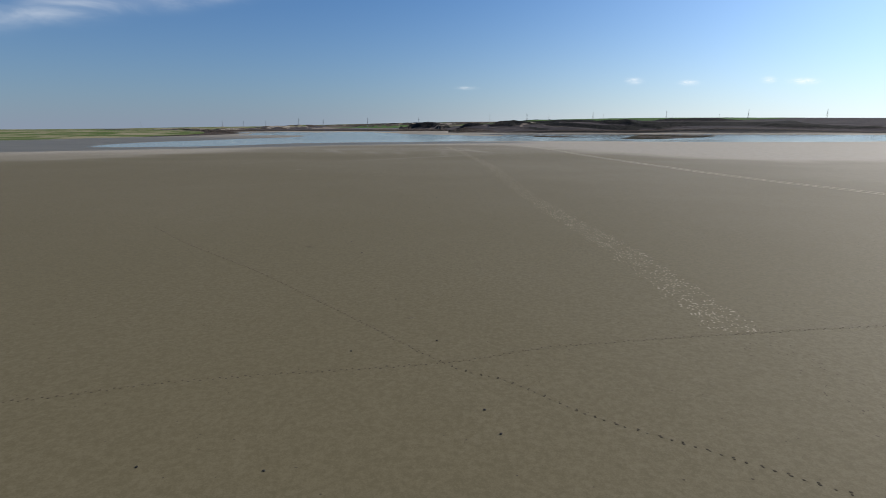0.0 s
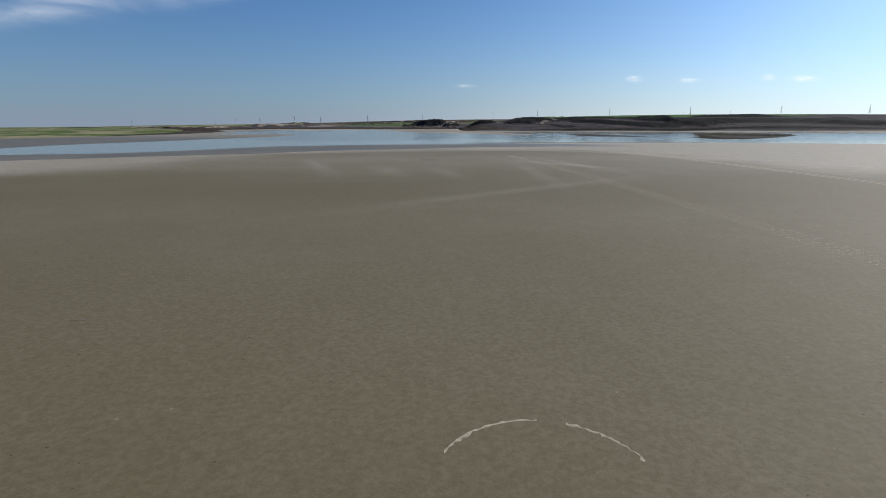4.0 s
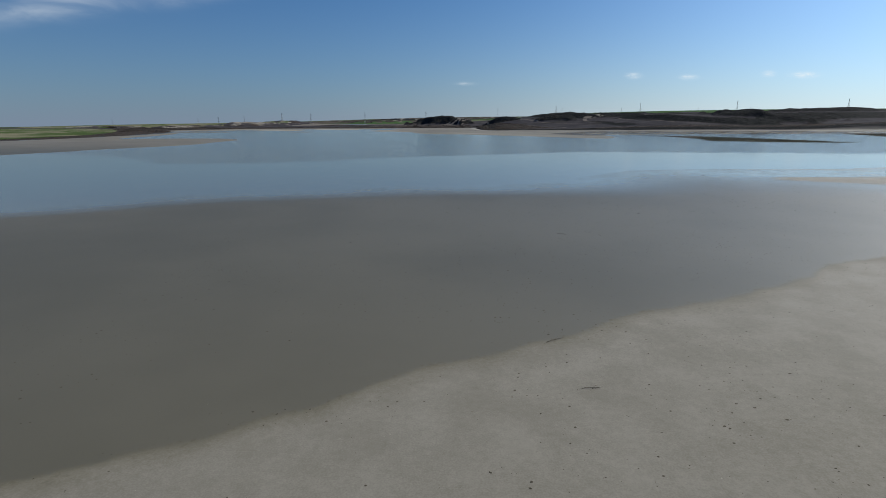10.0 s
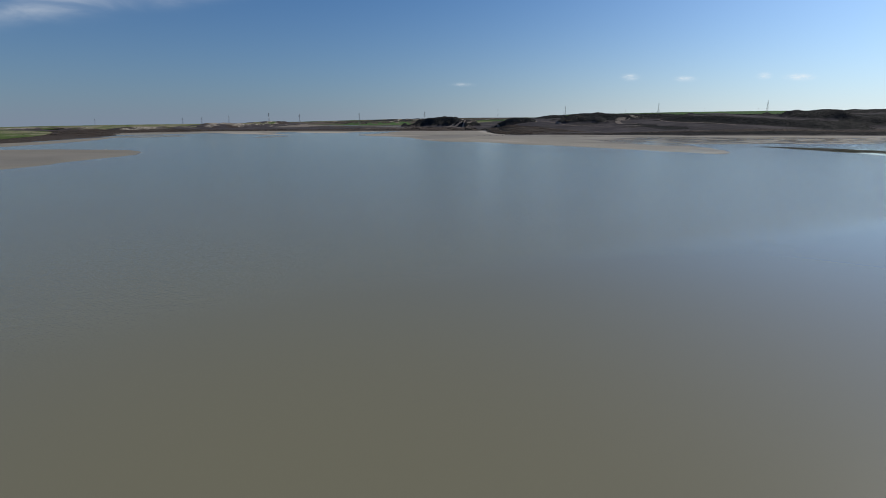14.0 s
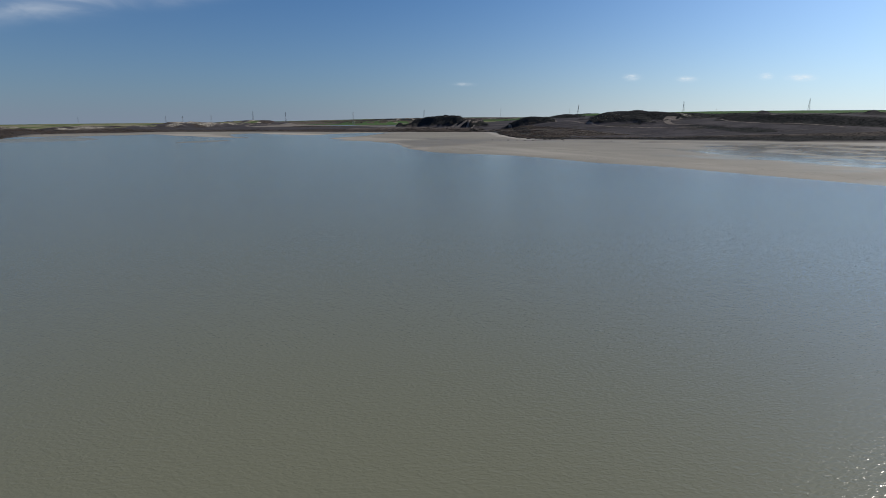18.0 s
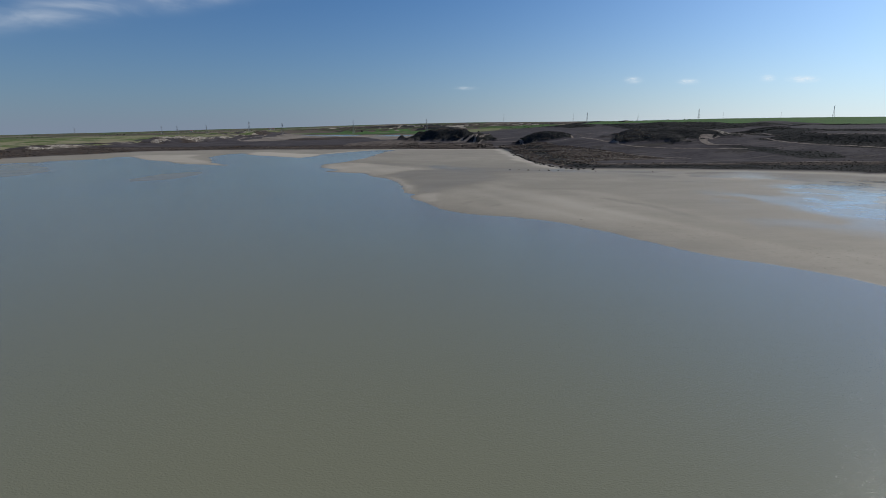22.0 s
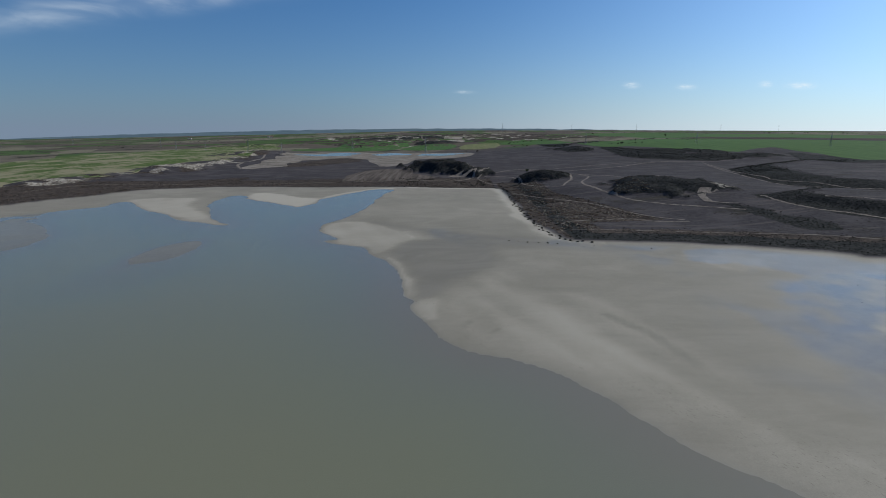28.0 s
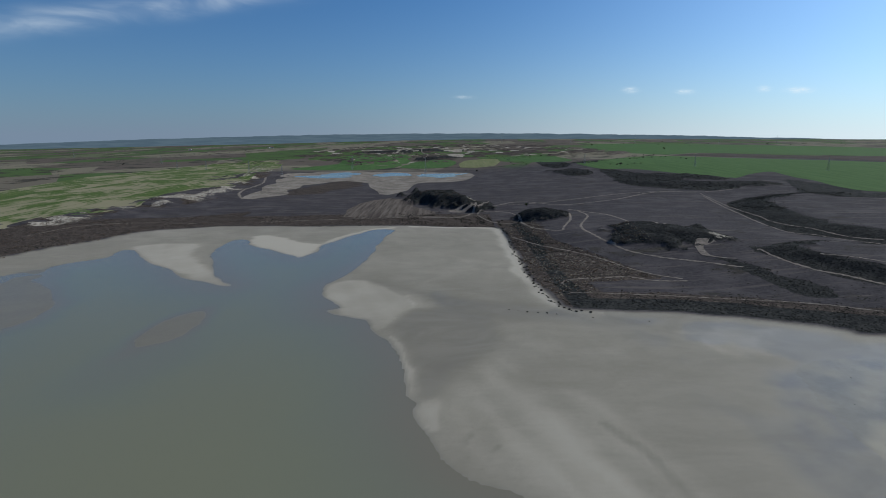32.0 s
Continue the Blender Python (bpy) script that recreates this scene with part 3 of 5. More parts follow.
FAR_SPIT = [(-104, 1240), (-124, 1236), (-142, 1210), (-156, 1182), (-165, 1144), (-158, 1148), (-148, 1180), (-134, 1206), (-118, 1228)]
DARK_SCRUB = [[(145, 1064), (155, 1031), (158, 1007), (162, 976), (181, 964), (182, 982), (170, 1005), (166, 1033), (158, 1050)],
              [(188, 1074), (199, 1042), (216, 1012), (226, 990), (218, 970), (204, 986), (195, 1006), (189, 1036)],
              [(287, 1833), (323, 1759), (363, 1611), (412, 1499), (342, 1461), (277, 1513), (252, 1573)],
              [(524, 1566), (547, 1478), (525, 1358), (495, 1320), (431, 1357), (479, 1473)],
              [(196, 1788), (241, 1898), (258, 1792), (237, 1728), (200, 1722)], [(252, 2405), (292, 2296), (264, 1995), (210, 1933), (207, 2104)]]
PENINSULA = [(-309, 1533), (-316, 1619), (-294, 1696), (-256, 1857), (-232, 1864), (-209, 1706), (-239, 1634), (-254, 1563)]
TUFTED = [(14, 1180), (35, 1124), (67, 1078), (89, 1040), (112, 1020), (80, 1026), (40, 1024), (22, 1030), (12, 1100)]
TONGUE = [(18, 426), (34, 414), (50, 405), (64, 390), (80, 370), (120, 364), (320, 350), (900, 340), (900, 460), (320, 440), (110, 434), (50, 428)]
# water so sheltered that it mirrors the far bank
STILL = [[(107, 722), (139, 671), (152, 585), (122, 590), (98, 612), (106, 650)], [(289, 782), (343, 688), (197, 505), (174, 535), (228, 659)]]
# sand under a finger's depth of water behind the bar
FLOOD = [(50, 770), (54, 790), (56, 808), (66, 824), (76, 846), (78, 866), (104, 873), (125, 886), (150, 893), (300, 860), (460, 840), (600, 720), (560, 580), (300, 560), (160, 600), (110, 640), (86, 690), (66, 735)]
# the pale salty margin of the flat outside the brown mud
SALT_EDGE = [(-400, 80), (-131, 182), (-112, 218), (-97, 250), (-84, 296), (-60, 338), (-3, 352), (34, 340), (52, 292), (66, 254), (77, 225), (92, 200), (118, 178), (260, 120), (260, -700), (-400, -700)]


def patch(x, y, outline, soft, ragged=0.0, size=12.0, seed=0):
    """Share of a soft-edged patch at every place."""
    line = rounded(outline, n=4)
    lo, hi = line.min(0) - soft - 2 * ragged, line.max(0) + soft + 2 * ragged
    m = (x > lo[0]) & (x < hi[0]) & (y > lo[1]) & (y < hi[1])
    out = np.zeros(x.shape)
    if m.any():
        px, py = x[m], y[m]
        out[m] = smooth01(-soft, soft, inside_by(px, py, line) + ragged * rough_noise(px, py, size, seed, 4))
    return out


BASIN_LINE, LAGOON_LINE = rounded(BASIN, n=3), rounded(LAGOON, n=3)


def lay_of_the_land(x, y):
    """Height of the ground and the shares of its covers at every place."""
    basin = inside_by(x, y, BASIN_LINE) + 3.0 * rough_noise(x, y, 30, 3, 3)
    lagoon = inside_by(x, y, LAGOON_LINE) + 1.6 * rough_noise(x, y, 22, 5, 4) + 1.4 * smooth01(900, 960, y) * rough_noise(x, y, 24, 6, 4)
    # dry land
    z_land = land_level(np.clip(x, -5000, 5000), np.minimum(y, 5600)) + 0.35 * rough_noise(x, y, 60, 11) * smooth01(0, 60, -basin)
    far = np.maximum(y - 4500, 0)
    z_land = z_land + 0.0098 * far * smooth01(-0.75, -0.15, x / np.maximum(y, 1)) * smooth01(0.85, 0.3, x / np.maximum(y, 1)) + 0.003 * far * rough_noise(x, y, 1400, 13, 3)
    mound, bushy = np.zeros_like(x), np.zeros_like(x)
    for cx, cy, a, b, turn, h, sharp in MOUNDS:
        r = oval(x, y, cx, cy, a, b, turn) * (1 + 0.30 * rough_noise(x, y, 46, 17, 4) + 0.16 * rough_noise(x, y, 13, 18, 3))
        top = h * np.clip(1 - np.power(np.clip(r, 0, 1), sharp), 0, 1)
        mound = np.maximum(mound, top * (1 + 0.16 * rough_noise(x, y, 18, 23, 4)))
        if cx > -300:
            bushy = np.maximum(bushy, top)
    slope = np.zeros_like(x)
    for outline, h, w in TERRACES:
        d = inside_by(x, y, rounded(outline, n=3)) + 5 * rough_noise(x, y, 40, 27, 4)
        z_land = z_land + h * smooth01(0, w, d)
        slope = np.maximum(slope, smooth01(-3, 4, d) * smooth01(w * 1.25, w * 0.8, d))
    # eroded hummocks along the old bank and on the broken ground far behind
    scarp = smooth01(46, 8, line_distance(x, y, rounded(SCARP, False), False)[0] + 12 * rough_noise(x, y, 50, 31, 3))
    broken = smooth01(-40, 60, inside_by(x, y, rounded(BADLANDS, n=2)) + 60 * rough_noise(x, y, 150, 33, 3))
    knob = np.clip(1 - 2.2 * np.abs(rough_noise(x, y, 34, 35, 4)), -0.4, 1)
    knoll = np.clip(1 - 2.0 * np.abs(rough_noise(x, y, 150, 37, 4)), -0.3, 1)
    z_land = z_land + 2.6 * scarp * knob + 7.0 * broken * knoll
    gully = np.abs(rough_noise(x, y, 16, 29, 3))
    cliff = smooth01(1, 0.55, oval(x, y, -445, 1475, 100, 42, 62))
    z_land = z_land + mound - 2.2 * cliff * (1 - smooth01(0, 0.4, gully)) * smooth01(1.0, 3.0, mound)
    # flats: dry plain, wet belt, bars
    dry = np.maximum(-lagoon, 0)
    z_flat = 0.0045 * np.minimum(dry, 80) + 0.012 * rough_noise(x, y, 26, 41) * smooth01(0, 25, dry)
    ridge_d = np.minimum(line_distance(x, y, rounded(BAR_RIDGE, False), False)[0], line_distance(x, y, rounded(UPPER_RIDGE, False), False)[0])
    beach_d = line_distance(x, y, rounded(BEACH, False), False)[0]
    flat_zone = smooth01(690, 720, y) * smooth01(-140, -110, x) * smooth01(200, 150, x) * smooth01(0, 6, basin)
    ridge = np.exp(-(ridge_d / 9) ** 2) * (1 + 0.35 * rough_noise(x, y, 30, 47))
    beach = np.exp(-(beach_d / 40) ** 2)
    damp = np.exp(-(line_distance(x, y, rounded(WET_LINE, False), False)[0] / 17) ** 2)
    z_bar = 0.012 - 0.022 * damp + 0.16 * ridge + 0.10 * beach + 0.020 * rough_noise(x, y, 40, 53, 5) + 0.03 * smooth01(14, 0, basin)
    z_bar = np.where(lagoon > 0, z_flat, z_bar * smooth01(0, 4, dry))
    z_flat = z_flat * (1 - flat_zone) + z_bar * flat_zone
    # under the water
    pool = smooth01(40, 110, x) * smooth01(700, 770, y)
    limit = 0.62 * (1 - pool) + 0.035 * pool
    near = smooth01(520, 440, y)
    deep = limit * (1 - np.exp(-np.maximum(lagoon, 0) / (38 + 60 * near)))
    z_bed = -deep + 0.028 * rough_noise(x, y, 20, 59) * (0.3 + pool)
    for cx, cy, a, b, turn, h in ((-196, 932, 40, 18, 82, 0.80), (-190, 888, 60, 34, 80, 0.30), (-312, 970, 82, 36, 118, 0.68), (48, 842, 18, 2.5, 150, 0.05)):
        z_bed = z_bed + h * smooth01(1.25, 0.25, oval(x, y, cx, cy, a, b, turn) * (1 + 0.20 * rough_noise(x, y, 34, 61, 5)))
    z_bed = z_bed * (1 - pool) + pool * (0.030 + 0.012 * rough_noise(x, y, 20, 59))
    z_flat = np.where(lagoon > 0, np.minimum(z_bed, 0.05), np.maximum(z_flat, 0.004))
    land = smooth01(1.0, -3.0, basin)
    z = z_flat * (1 - land) + z_land * land
    # covers
    edge = np.interp(x, [-900, -240, -117, -85, -70, -54, -44, -35, -28, -18, -13, -3, 14, 32, 82, 300], [-180, 215, 302, 318, 334, 342, 347, 352, 357, 361, 365, 369, 372, 377, 374, 366])
    belt = smooth01(-1.5, 2.1, y - edge + 0.8 * rough_noise(x, y, 6, 67, 4)) * smooth01(480, 420, y)
    wet = np.maximum(belt, 0.6 * smooth01(9, 0.5, dry) * smooth01(430, 470, y))
    wet = np.maximum(wet, 0.75 * smooth01(24, 1, dry - 8 * rough_noise(x, y, 30, 70, 3)) * smooth01(930, 980, y) * (x < -90))
    wet = np.maximum(wet, flat_zone * smooth01(0.14, 0.0, z_bar) * np.clip(0.30 + 0.60 * damp + 0.30 * rough_noise(x, y, 70, 71, 4) + 0.12 * rough_noise((-0.574 * x + 0.819 * y) / 4, 0.819 * x + 0.574 * y, 12, 72, 4), 0.05, 0.95))
    wet = np.maximum(wet, 0.92 * smooth01(-1.5, 4, lagoon))
    film = smooth01(1.0, 0.04, dry / np.interp(x, [-110, -40, 0, 40], [10, 15, 30, 70])) * smooth01(500, 460, y) * belt
    ooze = smooth01(640, 690, y) * 0.85 * smooth01(-0.35, 0.75, 0.45 - 1.0 * rough_noise(x, y, 46, 84, 5)) * smooth01(2, 14, basin) * smooth01(24, 64, x + 10 * rough_noise(x, y, 30, 85, 3))
    ooze = np.maximum(ooze, flat_zone * (0.85 * smooth01(1.2, 0.3, oval(x, y, 20, 950, 30, 8, -24) + 0.25 * rough_noise(x, y, 8, 63, 3)) + 0.5 * smooth01(1.2, 0.3, oval(x, y, -48, 972, 44, 12, -52) + 0.3 * rough_noise(x, y, 14, 64, 4))))
    ooze = 0.5 * ooze * smooth01(0.30, 0.62, 0.45 + 0.5 * rough_noise(x, y, 16, 86, 4) + 0.6 * smooth01(90, 120, x))
    film = np.maximum(film, ooze)
    wet = np.maximum(wet, ooze)
    spit = patch(x, y, TONGUE, 1.5, 1.2, 9, 73)
    wet = np.maximum(wet, flat_zone * 0.95 * smooth01(0.045, 0.0, z + 0.01 * rough_noise(x, y, 25, 74, 4)))
    wet = np.maximum(wet, 0.42 * smooth01(24, 64, x + 10 * rough_noise(x, y, 30, 85, 3)) * smooth01(640, 690, y) * smooth01(3, 10, basin))
    wet = np.maximum(wet, 0.8 * (x < -150) * smooth01(400, 440, y) * smooth01(790, 740, y) * (dry > 0) * (1 - 0.8 * np.exp(-((dry - 4) / 2.5) ** 2) * (y > 570)))
    wet = wet * (1 - spit) * (1 - land)
    film = film * (1 - spit) * (1 - land)
    salt = 0.08 + 0.06 * smooth01(40, 90, y) + 0.10 * smooth01(90, 170, y + 0.55 * x) + 0.08 * smooth01(190, 240, y + 0.15 * x) - 0.08 * smooth01(282, 306, y - 0.12 * (x + 40)) + 0.10 * smooth01(240, 296, y) + 0.04 * smooth01(-20, 60, x) + 0.16 * smooth01(85, 165, x + 0.2 * y) + 0.24 * smooth01(318, 332, y - 0.17 * (x + 45) + 3 * rough_noise(x, y, 18, 243, 3)) + 0.2 * smooth01(40, 140, -x - 60) * smooth01(120, 260, y)
    for cx, cy, a, b, turn in ((10, 263, 22, 2.6, -55), (0, 236, 26, 1.6, -89), (14, 262, 26, 1.8, -78), (-52, 258, 24, 2.0, -70), (-19, 236, 14, 2.2, -77), (50, 305, 34, 3, -70), (-32, 241, 13, 3, -75), (30, 330, 26, 3, -40), (-8, 205, 30, 2, 40)):
        salt = salt + 0.20 * np.exp(-oval(x, y, cx, cy, a, b, turn) ** 2)
    salt = salt - 0.09 * smooth01(180, 202, y) * smooth01(252, 226, y)
    salt = np.maximum(salt, 0.40 * smooth01(560, 640, y)) + 0.30 * spit
    crest = np.exp(-((dry - 5 - 2 * rough_noise(x, y, 30, 75, 2)) / 3.2) ** 2) * smooth01(-0.2, 0.5, rough_noise(x, y, 45, 76, 3)) * smooth01(690, 720, y)
    crest = crest * (1 - smooth01(30, 60, x))
    salt = salt + 0.5 * crest * (lagoon < 0)
    crack = np.exp(-(line_distance(x, y, rounded([(4, 832), (9, 822), (13, 814), (15, 803), (17, 792)], False), False)[0] / 1.4) ** 2)
    wet = np.maximum(wet * (1 - 0.6 * crest), 0.9 * crack)
    salt = salt * (1 - 0.75 * belt * (1 - spit))
    # the sandbar: how dry and pale its sand lies
    bar = smooth01(640, 700, y) * (basin > 0)
    along, over = -0.34 * x + 0.94 * y, 0.94 * x + 0.34 * y
    grain = rough_noise(along / 7, over, 7, 77, 5)
    tone = 0.50 + 0.08 * rough_noise(x, y, 42, 201, 5) + 0.03 * grain
    tone = tone + 0.10 * smooth01(1000, 1060, y) - 0.13 * smooth01(10, 60, x + 8 * rough_noise(x, y, 30, 202, 3)) * smooth01(960, 930, y)
    tone = tone - 0.42 * patch(x, y, HOLLOW, 5, 4, 22, 203) - 0.44 * patch(x, y, SEEP, 9, 4, 30, 204)
    tone = tone + (0.26 + 0.03 * grain) * patch(x, y, MAIN_BAR, 9, 4, 24, 205) + (0.18 + 0.03 * grain) * patch(x, y, INNER_BAR, 7, 3, 20, 206)
    tone = tone + 0.26 * patch(x, y, LOBE, 2.2, 2, 12, 207) + 0.22 * patch(x, y, LOBE_TAIL, 2, 3, 8, 208) + 0.28 * patch(x, y, SPIT, 1.2, 1, 7, 209) + 0.18 * patch(x, y, CUSP, 1.2, 1, 6, 210)
    tone = tone - 0.26 * patch(x, y, EAST_POOL, 5, 4, 18, 211) + 0.34 * patch(x, y, EAST_SAND, 5, 5, 14, 212) + 0.30 * patch(x, y, EAST_SPIT, 3, 2.5, 8, 213)
    tone = tone + 0.28 * patch(x, y, FAR_TRIANGLE, 4, 4, 20, 214) + 0.46 * patch(x, y, FAR_ISLE, 3, 3, 14, 215) + 0.50 * patch(x, y, FAR_SPIT, 2, 2, 12, 216)
    tone = tone + 0.40 * smooth01(12, 3, basin + 2 * grain) * (x > -90) * (x < 40) + 0.22 * smooth01(9, 2, basin + 3 * rough_noise(x, y, 14, 217, 3)) * (x >= 40)
    rills = smooth01(0.55, 0.9, rough_noise((0.42 * x + 0.907 * y) / 9, 0.907 * x - 0.42 * y, 2.6, 218, 3)) * patch(x, y, [(-47, 842), (-34, 852), (-20, 836), (-18, 808), (-32, 806), (-44, 822)], 5)
    tone = tone - 0.30 * rills - 0.34 * crack
    tone = np.clip(tone - 0.12 * patch(x, y, FLOOD, 8, 4, 20, 222), 0, 1)
    dry_wet = np.clip(0.92 - 0.95 * tone, 0, 1)
    wet = wet * (1 - bar) + bar * np.where(lagoon > 0, 1.0, np.maximum(dry_wet, 0.75 * smooth01(3.5, 0.3, dry)))
    flood = patch(x, y, FLOOD, 5, 5, 20, 220)
    film = np.maximum(film, bar * flood * np.clip(0.62 + 0.45 * rough_noise(x, y, 9, 221, 4), 0.15, 0.95))
    film = np.maximum(film, 0.5 * bar * (lagoon > 1) * (x < -100))
    salt = salt * (1 - bar) + bar * (0.42 + 0.50 * tone)
    salt = salt + (0.34 + 0.25 * smooth01(30, 90, x)) * smooth01(-14, 18, -inside_by(x, y, rounded(SALT_EDGE, n=2)) + 7 * rough_noise(x, y, 30, 219, 4)) * (1 - belt) * (y < 470)
    scrub = np.maximum(smooth01(0.6, 2.0, bushy) * 0.95, 0.9 * slope)
    dark_scrub = np.zeros_like(x)
    for k, outline in enumerate(DARK_SCRUB):
        dark_scrub = np.maximum(dark_scrub, patch(x, y, outline, 3, 3, 14, 230 + k))
    scrub = np.maximum(np.maximum(scrub, 0.95 * dark_scrub), 0.9 * patch(x, y, PENINSULA, 5, 6, 30, 239))
    far_side = smooth01(800, 850, y) * (x > -60)
    scrub = np.maximum(scrub, far_side * smooth01(-2, -6, basin) * smooth01(-46, -30, basin) * (x > 8))
    # dark scrub cover; on mounds and scarps it also paints their shaded faces
    shaded_thicket = np.maximum(np.maximum(smooth01(0.6, 2.0, bushy), slope), dark_scrub)
    shaded_thicket = np.maximum(shaded_thicket, far_side * smooth01(-2, -5, basin) * smooth01(-30, -20, basin) * (x > 24))
    left_side = (x < 5) * smooth01(-2, -6, basin)
    reach = np.where(x > -300, 62, 105 + 40 * rough_noise(x, y, 120, 79, 2))
    scrub = np.maximum(scrub, 0.9 * left_side * smooth01(reach + 25, reach - 5, -basin) * smooth01(690, 800, y))
    scrub = np.maximum(scrub, 0.75 * (inside_by(x, y, np.array([(12, 1215), (14, 1000), (40, 1012), (100, 1018), (60, 1100), (30, 1170)], float)) > 0))
    bare = np.clip(cliff * smooth01(0.8, 2.5, mound) * 1.1 + 0.8 * smooth01(1.0, 0.5, oval(x, y, -505, 1232, 60, 16, 70)), 0, 1)
    bare = np.maximum(bare, 0.55 * smooth01(1, 0.3, oval(x, y, 178, 1092, 26, 14, -40)) * smooth01(0.5, 3, mound))
    bare = np.maximum(bare, 0.5 * smooth01(1, 0.4, oval(x, y, -10, 1375, 34, 16, -60)))
    bare = np.maximum(bare, 0.55 * (x < -250) * smooth01(500, 560, y) * smooth01(-1, -4, basin) * smooth01(-14, -9, basin) * (y < 900))
    bare = np.clip(bare * 0.35 * (x < -250) + bare * (x >= -250), 0, 1)
    bare = np.maximum(bare, 0.62 * (x < -250) * smooth01(840, 760, y) * smooth01(-1, -3, basin) * smooth01(-46, -30, basin + 8 * rough_noise(x, y, 20, 240, 3)))
    bare = np.maximum(bare, 0.36 * patch(x, y, TUFTED, 4, 6, 12, 241))
    bare = np.maximum(bare, scarp * smooth01(0.05, 0.5, 0.3 + 0.7 * rough_noise(x, y, 26, 80, 4) + 0.2 * knob) * 0.68)
    scrub = np.maximum(scrub, scarp * smooth01(0.0, 0.3, rough_noise(x, y, 22, 81, 4)) * 0.9)
    scrub = np.maximum(scrub, broken * smooth01(0.35, 0.8, knoll) * 0.95)
    bare = np.maximum(bare, 0.7 * broken * smooth01(0.35, 0.6, rough_noise(x, y, 90, 82, 4)))
    farm = np.maximum(smooth01(1950, 2300, y), smooth01(-650, -850, x))
    return z, dict(wet=wet, salt=np.clip(salt, 0, 1.2), land=land, scrub=scrub, bare=bare, farm=farm, even=smooth01(520, 620, y), film=film, shaded_thicket=shaded_thicket, dab=smooth01(195, 250, y + 12 * rough_noise(x, y, 30, 87, 3)) * smooth01(330, 312, y)), lagoon


def spaced(lo, hi, mid_lo, mid_hi, step, grow):
    out = [mid_lo]
    while out[-1] < mid_hi:
        out.append(out[-1] + step)
    while out[-1] < hi:
        out.append(out[-1] + step + grow * (out[-1] - mid_hi))
    down = [mid_lo]
    while down[-1] > lo:
        down.append(down[-1] - step - grow * (mid_lo - down[-1]))
    return np.array(down[:0:-1] + out)


XS = spaced(-9500, 9500, -135, 105, 1.7, 0.018)
YS = spaced(-700, 10000, -10, 1270, 2.1, 0.016)
GX, GY = np.meshgrid(XS, YS)
GZ, COVERS, LAGOON_IN = lay_of_the_land(GX, GY)


def ground_at(x, y):
    """Height of the ground sheet at x, y."""
    x, y = np.asarray(x, float), np.asarray(y, float)
    i = np.clip(np.searchsorted(XS, x) - 1, 0, len(XS) - 2)
    j = np.clip(np.searchsorted(YS, y) - 1, 0, len(YS) - 2)
    s, t = (x - XS[i]) / (XS[i + 1] - XS[i]), (y - YS[j]) / (YS[j + 1] - YS[j])
    a, b, c, d = GZ[j, i], GZ[j, i + 1], GZ[j + 1, i + 1], GZ[j + 1, i]
    return np.maximum((a * (1 - s) + b * s) * (1 - t) + (d * (1 - s) + c * s) * t, np.minimum(a + (b - a) * s + (d - a) * t, 1e9) * 0 + -9)


def mesh_from(name, verts, faces, mat=None, smooth=True, attributes=None):
    """A mesh from arrays; the faces all have the same number of corners."""
    verts, faces = np.asarray(verts, np.float32), np.asarray(faces, np.int32)
    me = bpy.data.meshes.new(name)
    k = faces.shape[1]
    me.vertices.add(len(verts))
    me.vertices.foreach_set("co", verts.ravel())
    me.loops.add(faces.size)
    me.loops.foreach_set("vertex_index", faces.ravel())
    me.polygons.add(len(faces))
    me.polygons.foreach_set("loop_start", np.arange(0, faces.size, k, dtype=np.int32))
    me.polygons.foreach_set("use_smooth", np.full(len(faces), smooth, bool))
    for key, values in (attributes or {}).items():
        me.attributes.new(key, "FLOAT", "POINT").data.foreach_set("value", np.asarray(values, np.float32).ravel())
    if mat:
        me.materials.append(mat)
    me.update(calc_edges=True)
    me.validate()
    return me


def grid_faces(rows, cols):
    i = np.arange(rows * cols).reshape(rows, cols)
    return np.stack([i[:-1, :-1], i[:-1, 1:], i[1:, 1:], i[1:, :-1]], -1).reshape(-1, 4)


def sheet(name, mat, keep=None, z=None, attributes=None):
    verts = np.stack([GX, GY, GZ if z is None else np.full_like(GX, z)], -1).reshape(-1, 3)
    faces = grid_faces(*GX.shape)
    attributes = {k: v.ravel() for k, v in (attributes or {}).items()}
    if keep is not None:
        faces = faces[keep.ravel()[faces].any(1)]
        used = np.unique(faces)
        back = np.zeros(len(verts), int)
        back[used] = np.arange(len(used))
        verts, faces = verts[used], back[faces]
        attributes = {k: v[used] for k, v in attributes.items()}
    return new(name, mesh_from(name, verts, faces, mat, True, attributes))


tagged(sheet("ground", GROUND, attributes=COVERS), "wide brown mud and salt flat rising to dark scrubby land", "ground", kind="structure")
DEPTH = np.clip(-GZ, -0.1, 2)
CALM_EDGE = np.interp(GX, [-260, -130, -114, -96, -70, -53, -35, -10, 5, 36, 76, 126, 300], [560, 492, 471, 472, 479, 492, 498, 512, 520, 516, 506, 496, 480])
CALM = np.clip(1 - smooth01(-7, 9, GY - CALM_EDGE + 5 * rough_noise(GX, GY, 40, 83, 3)) * np.maximum(smooth01(540, 620, GY), smooth01(0.0, 0.06, DEPTH)), 0.0, 1.0)
STILLNESS = np.zeros_like(GX)
for k, outline in enumerate(STILL):
    STILLNESS = np.maximum(STILLNESS, patch(GX, GY, outline, 3, 3, 20, 242 + k))
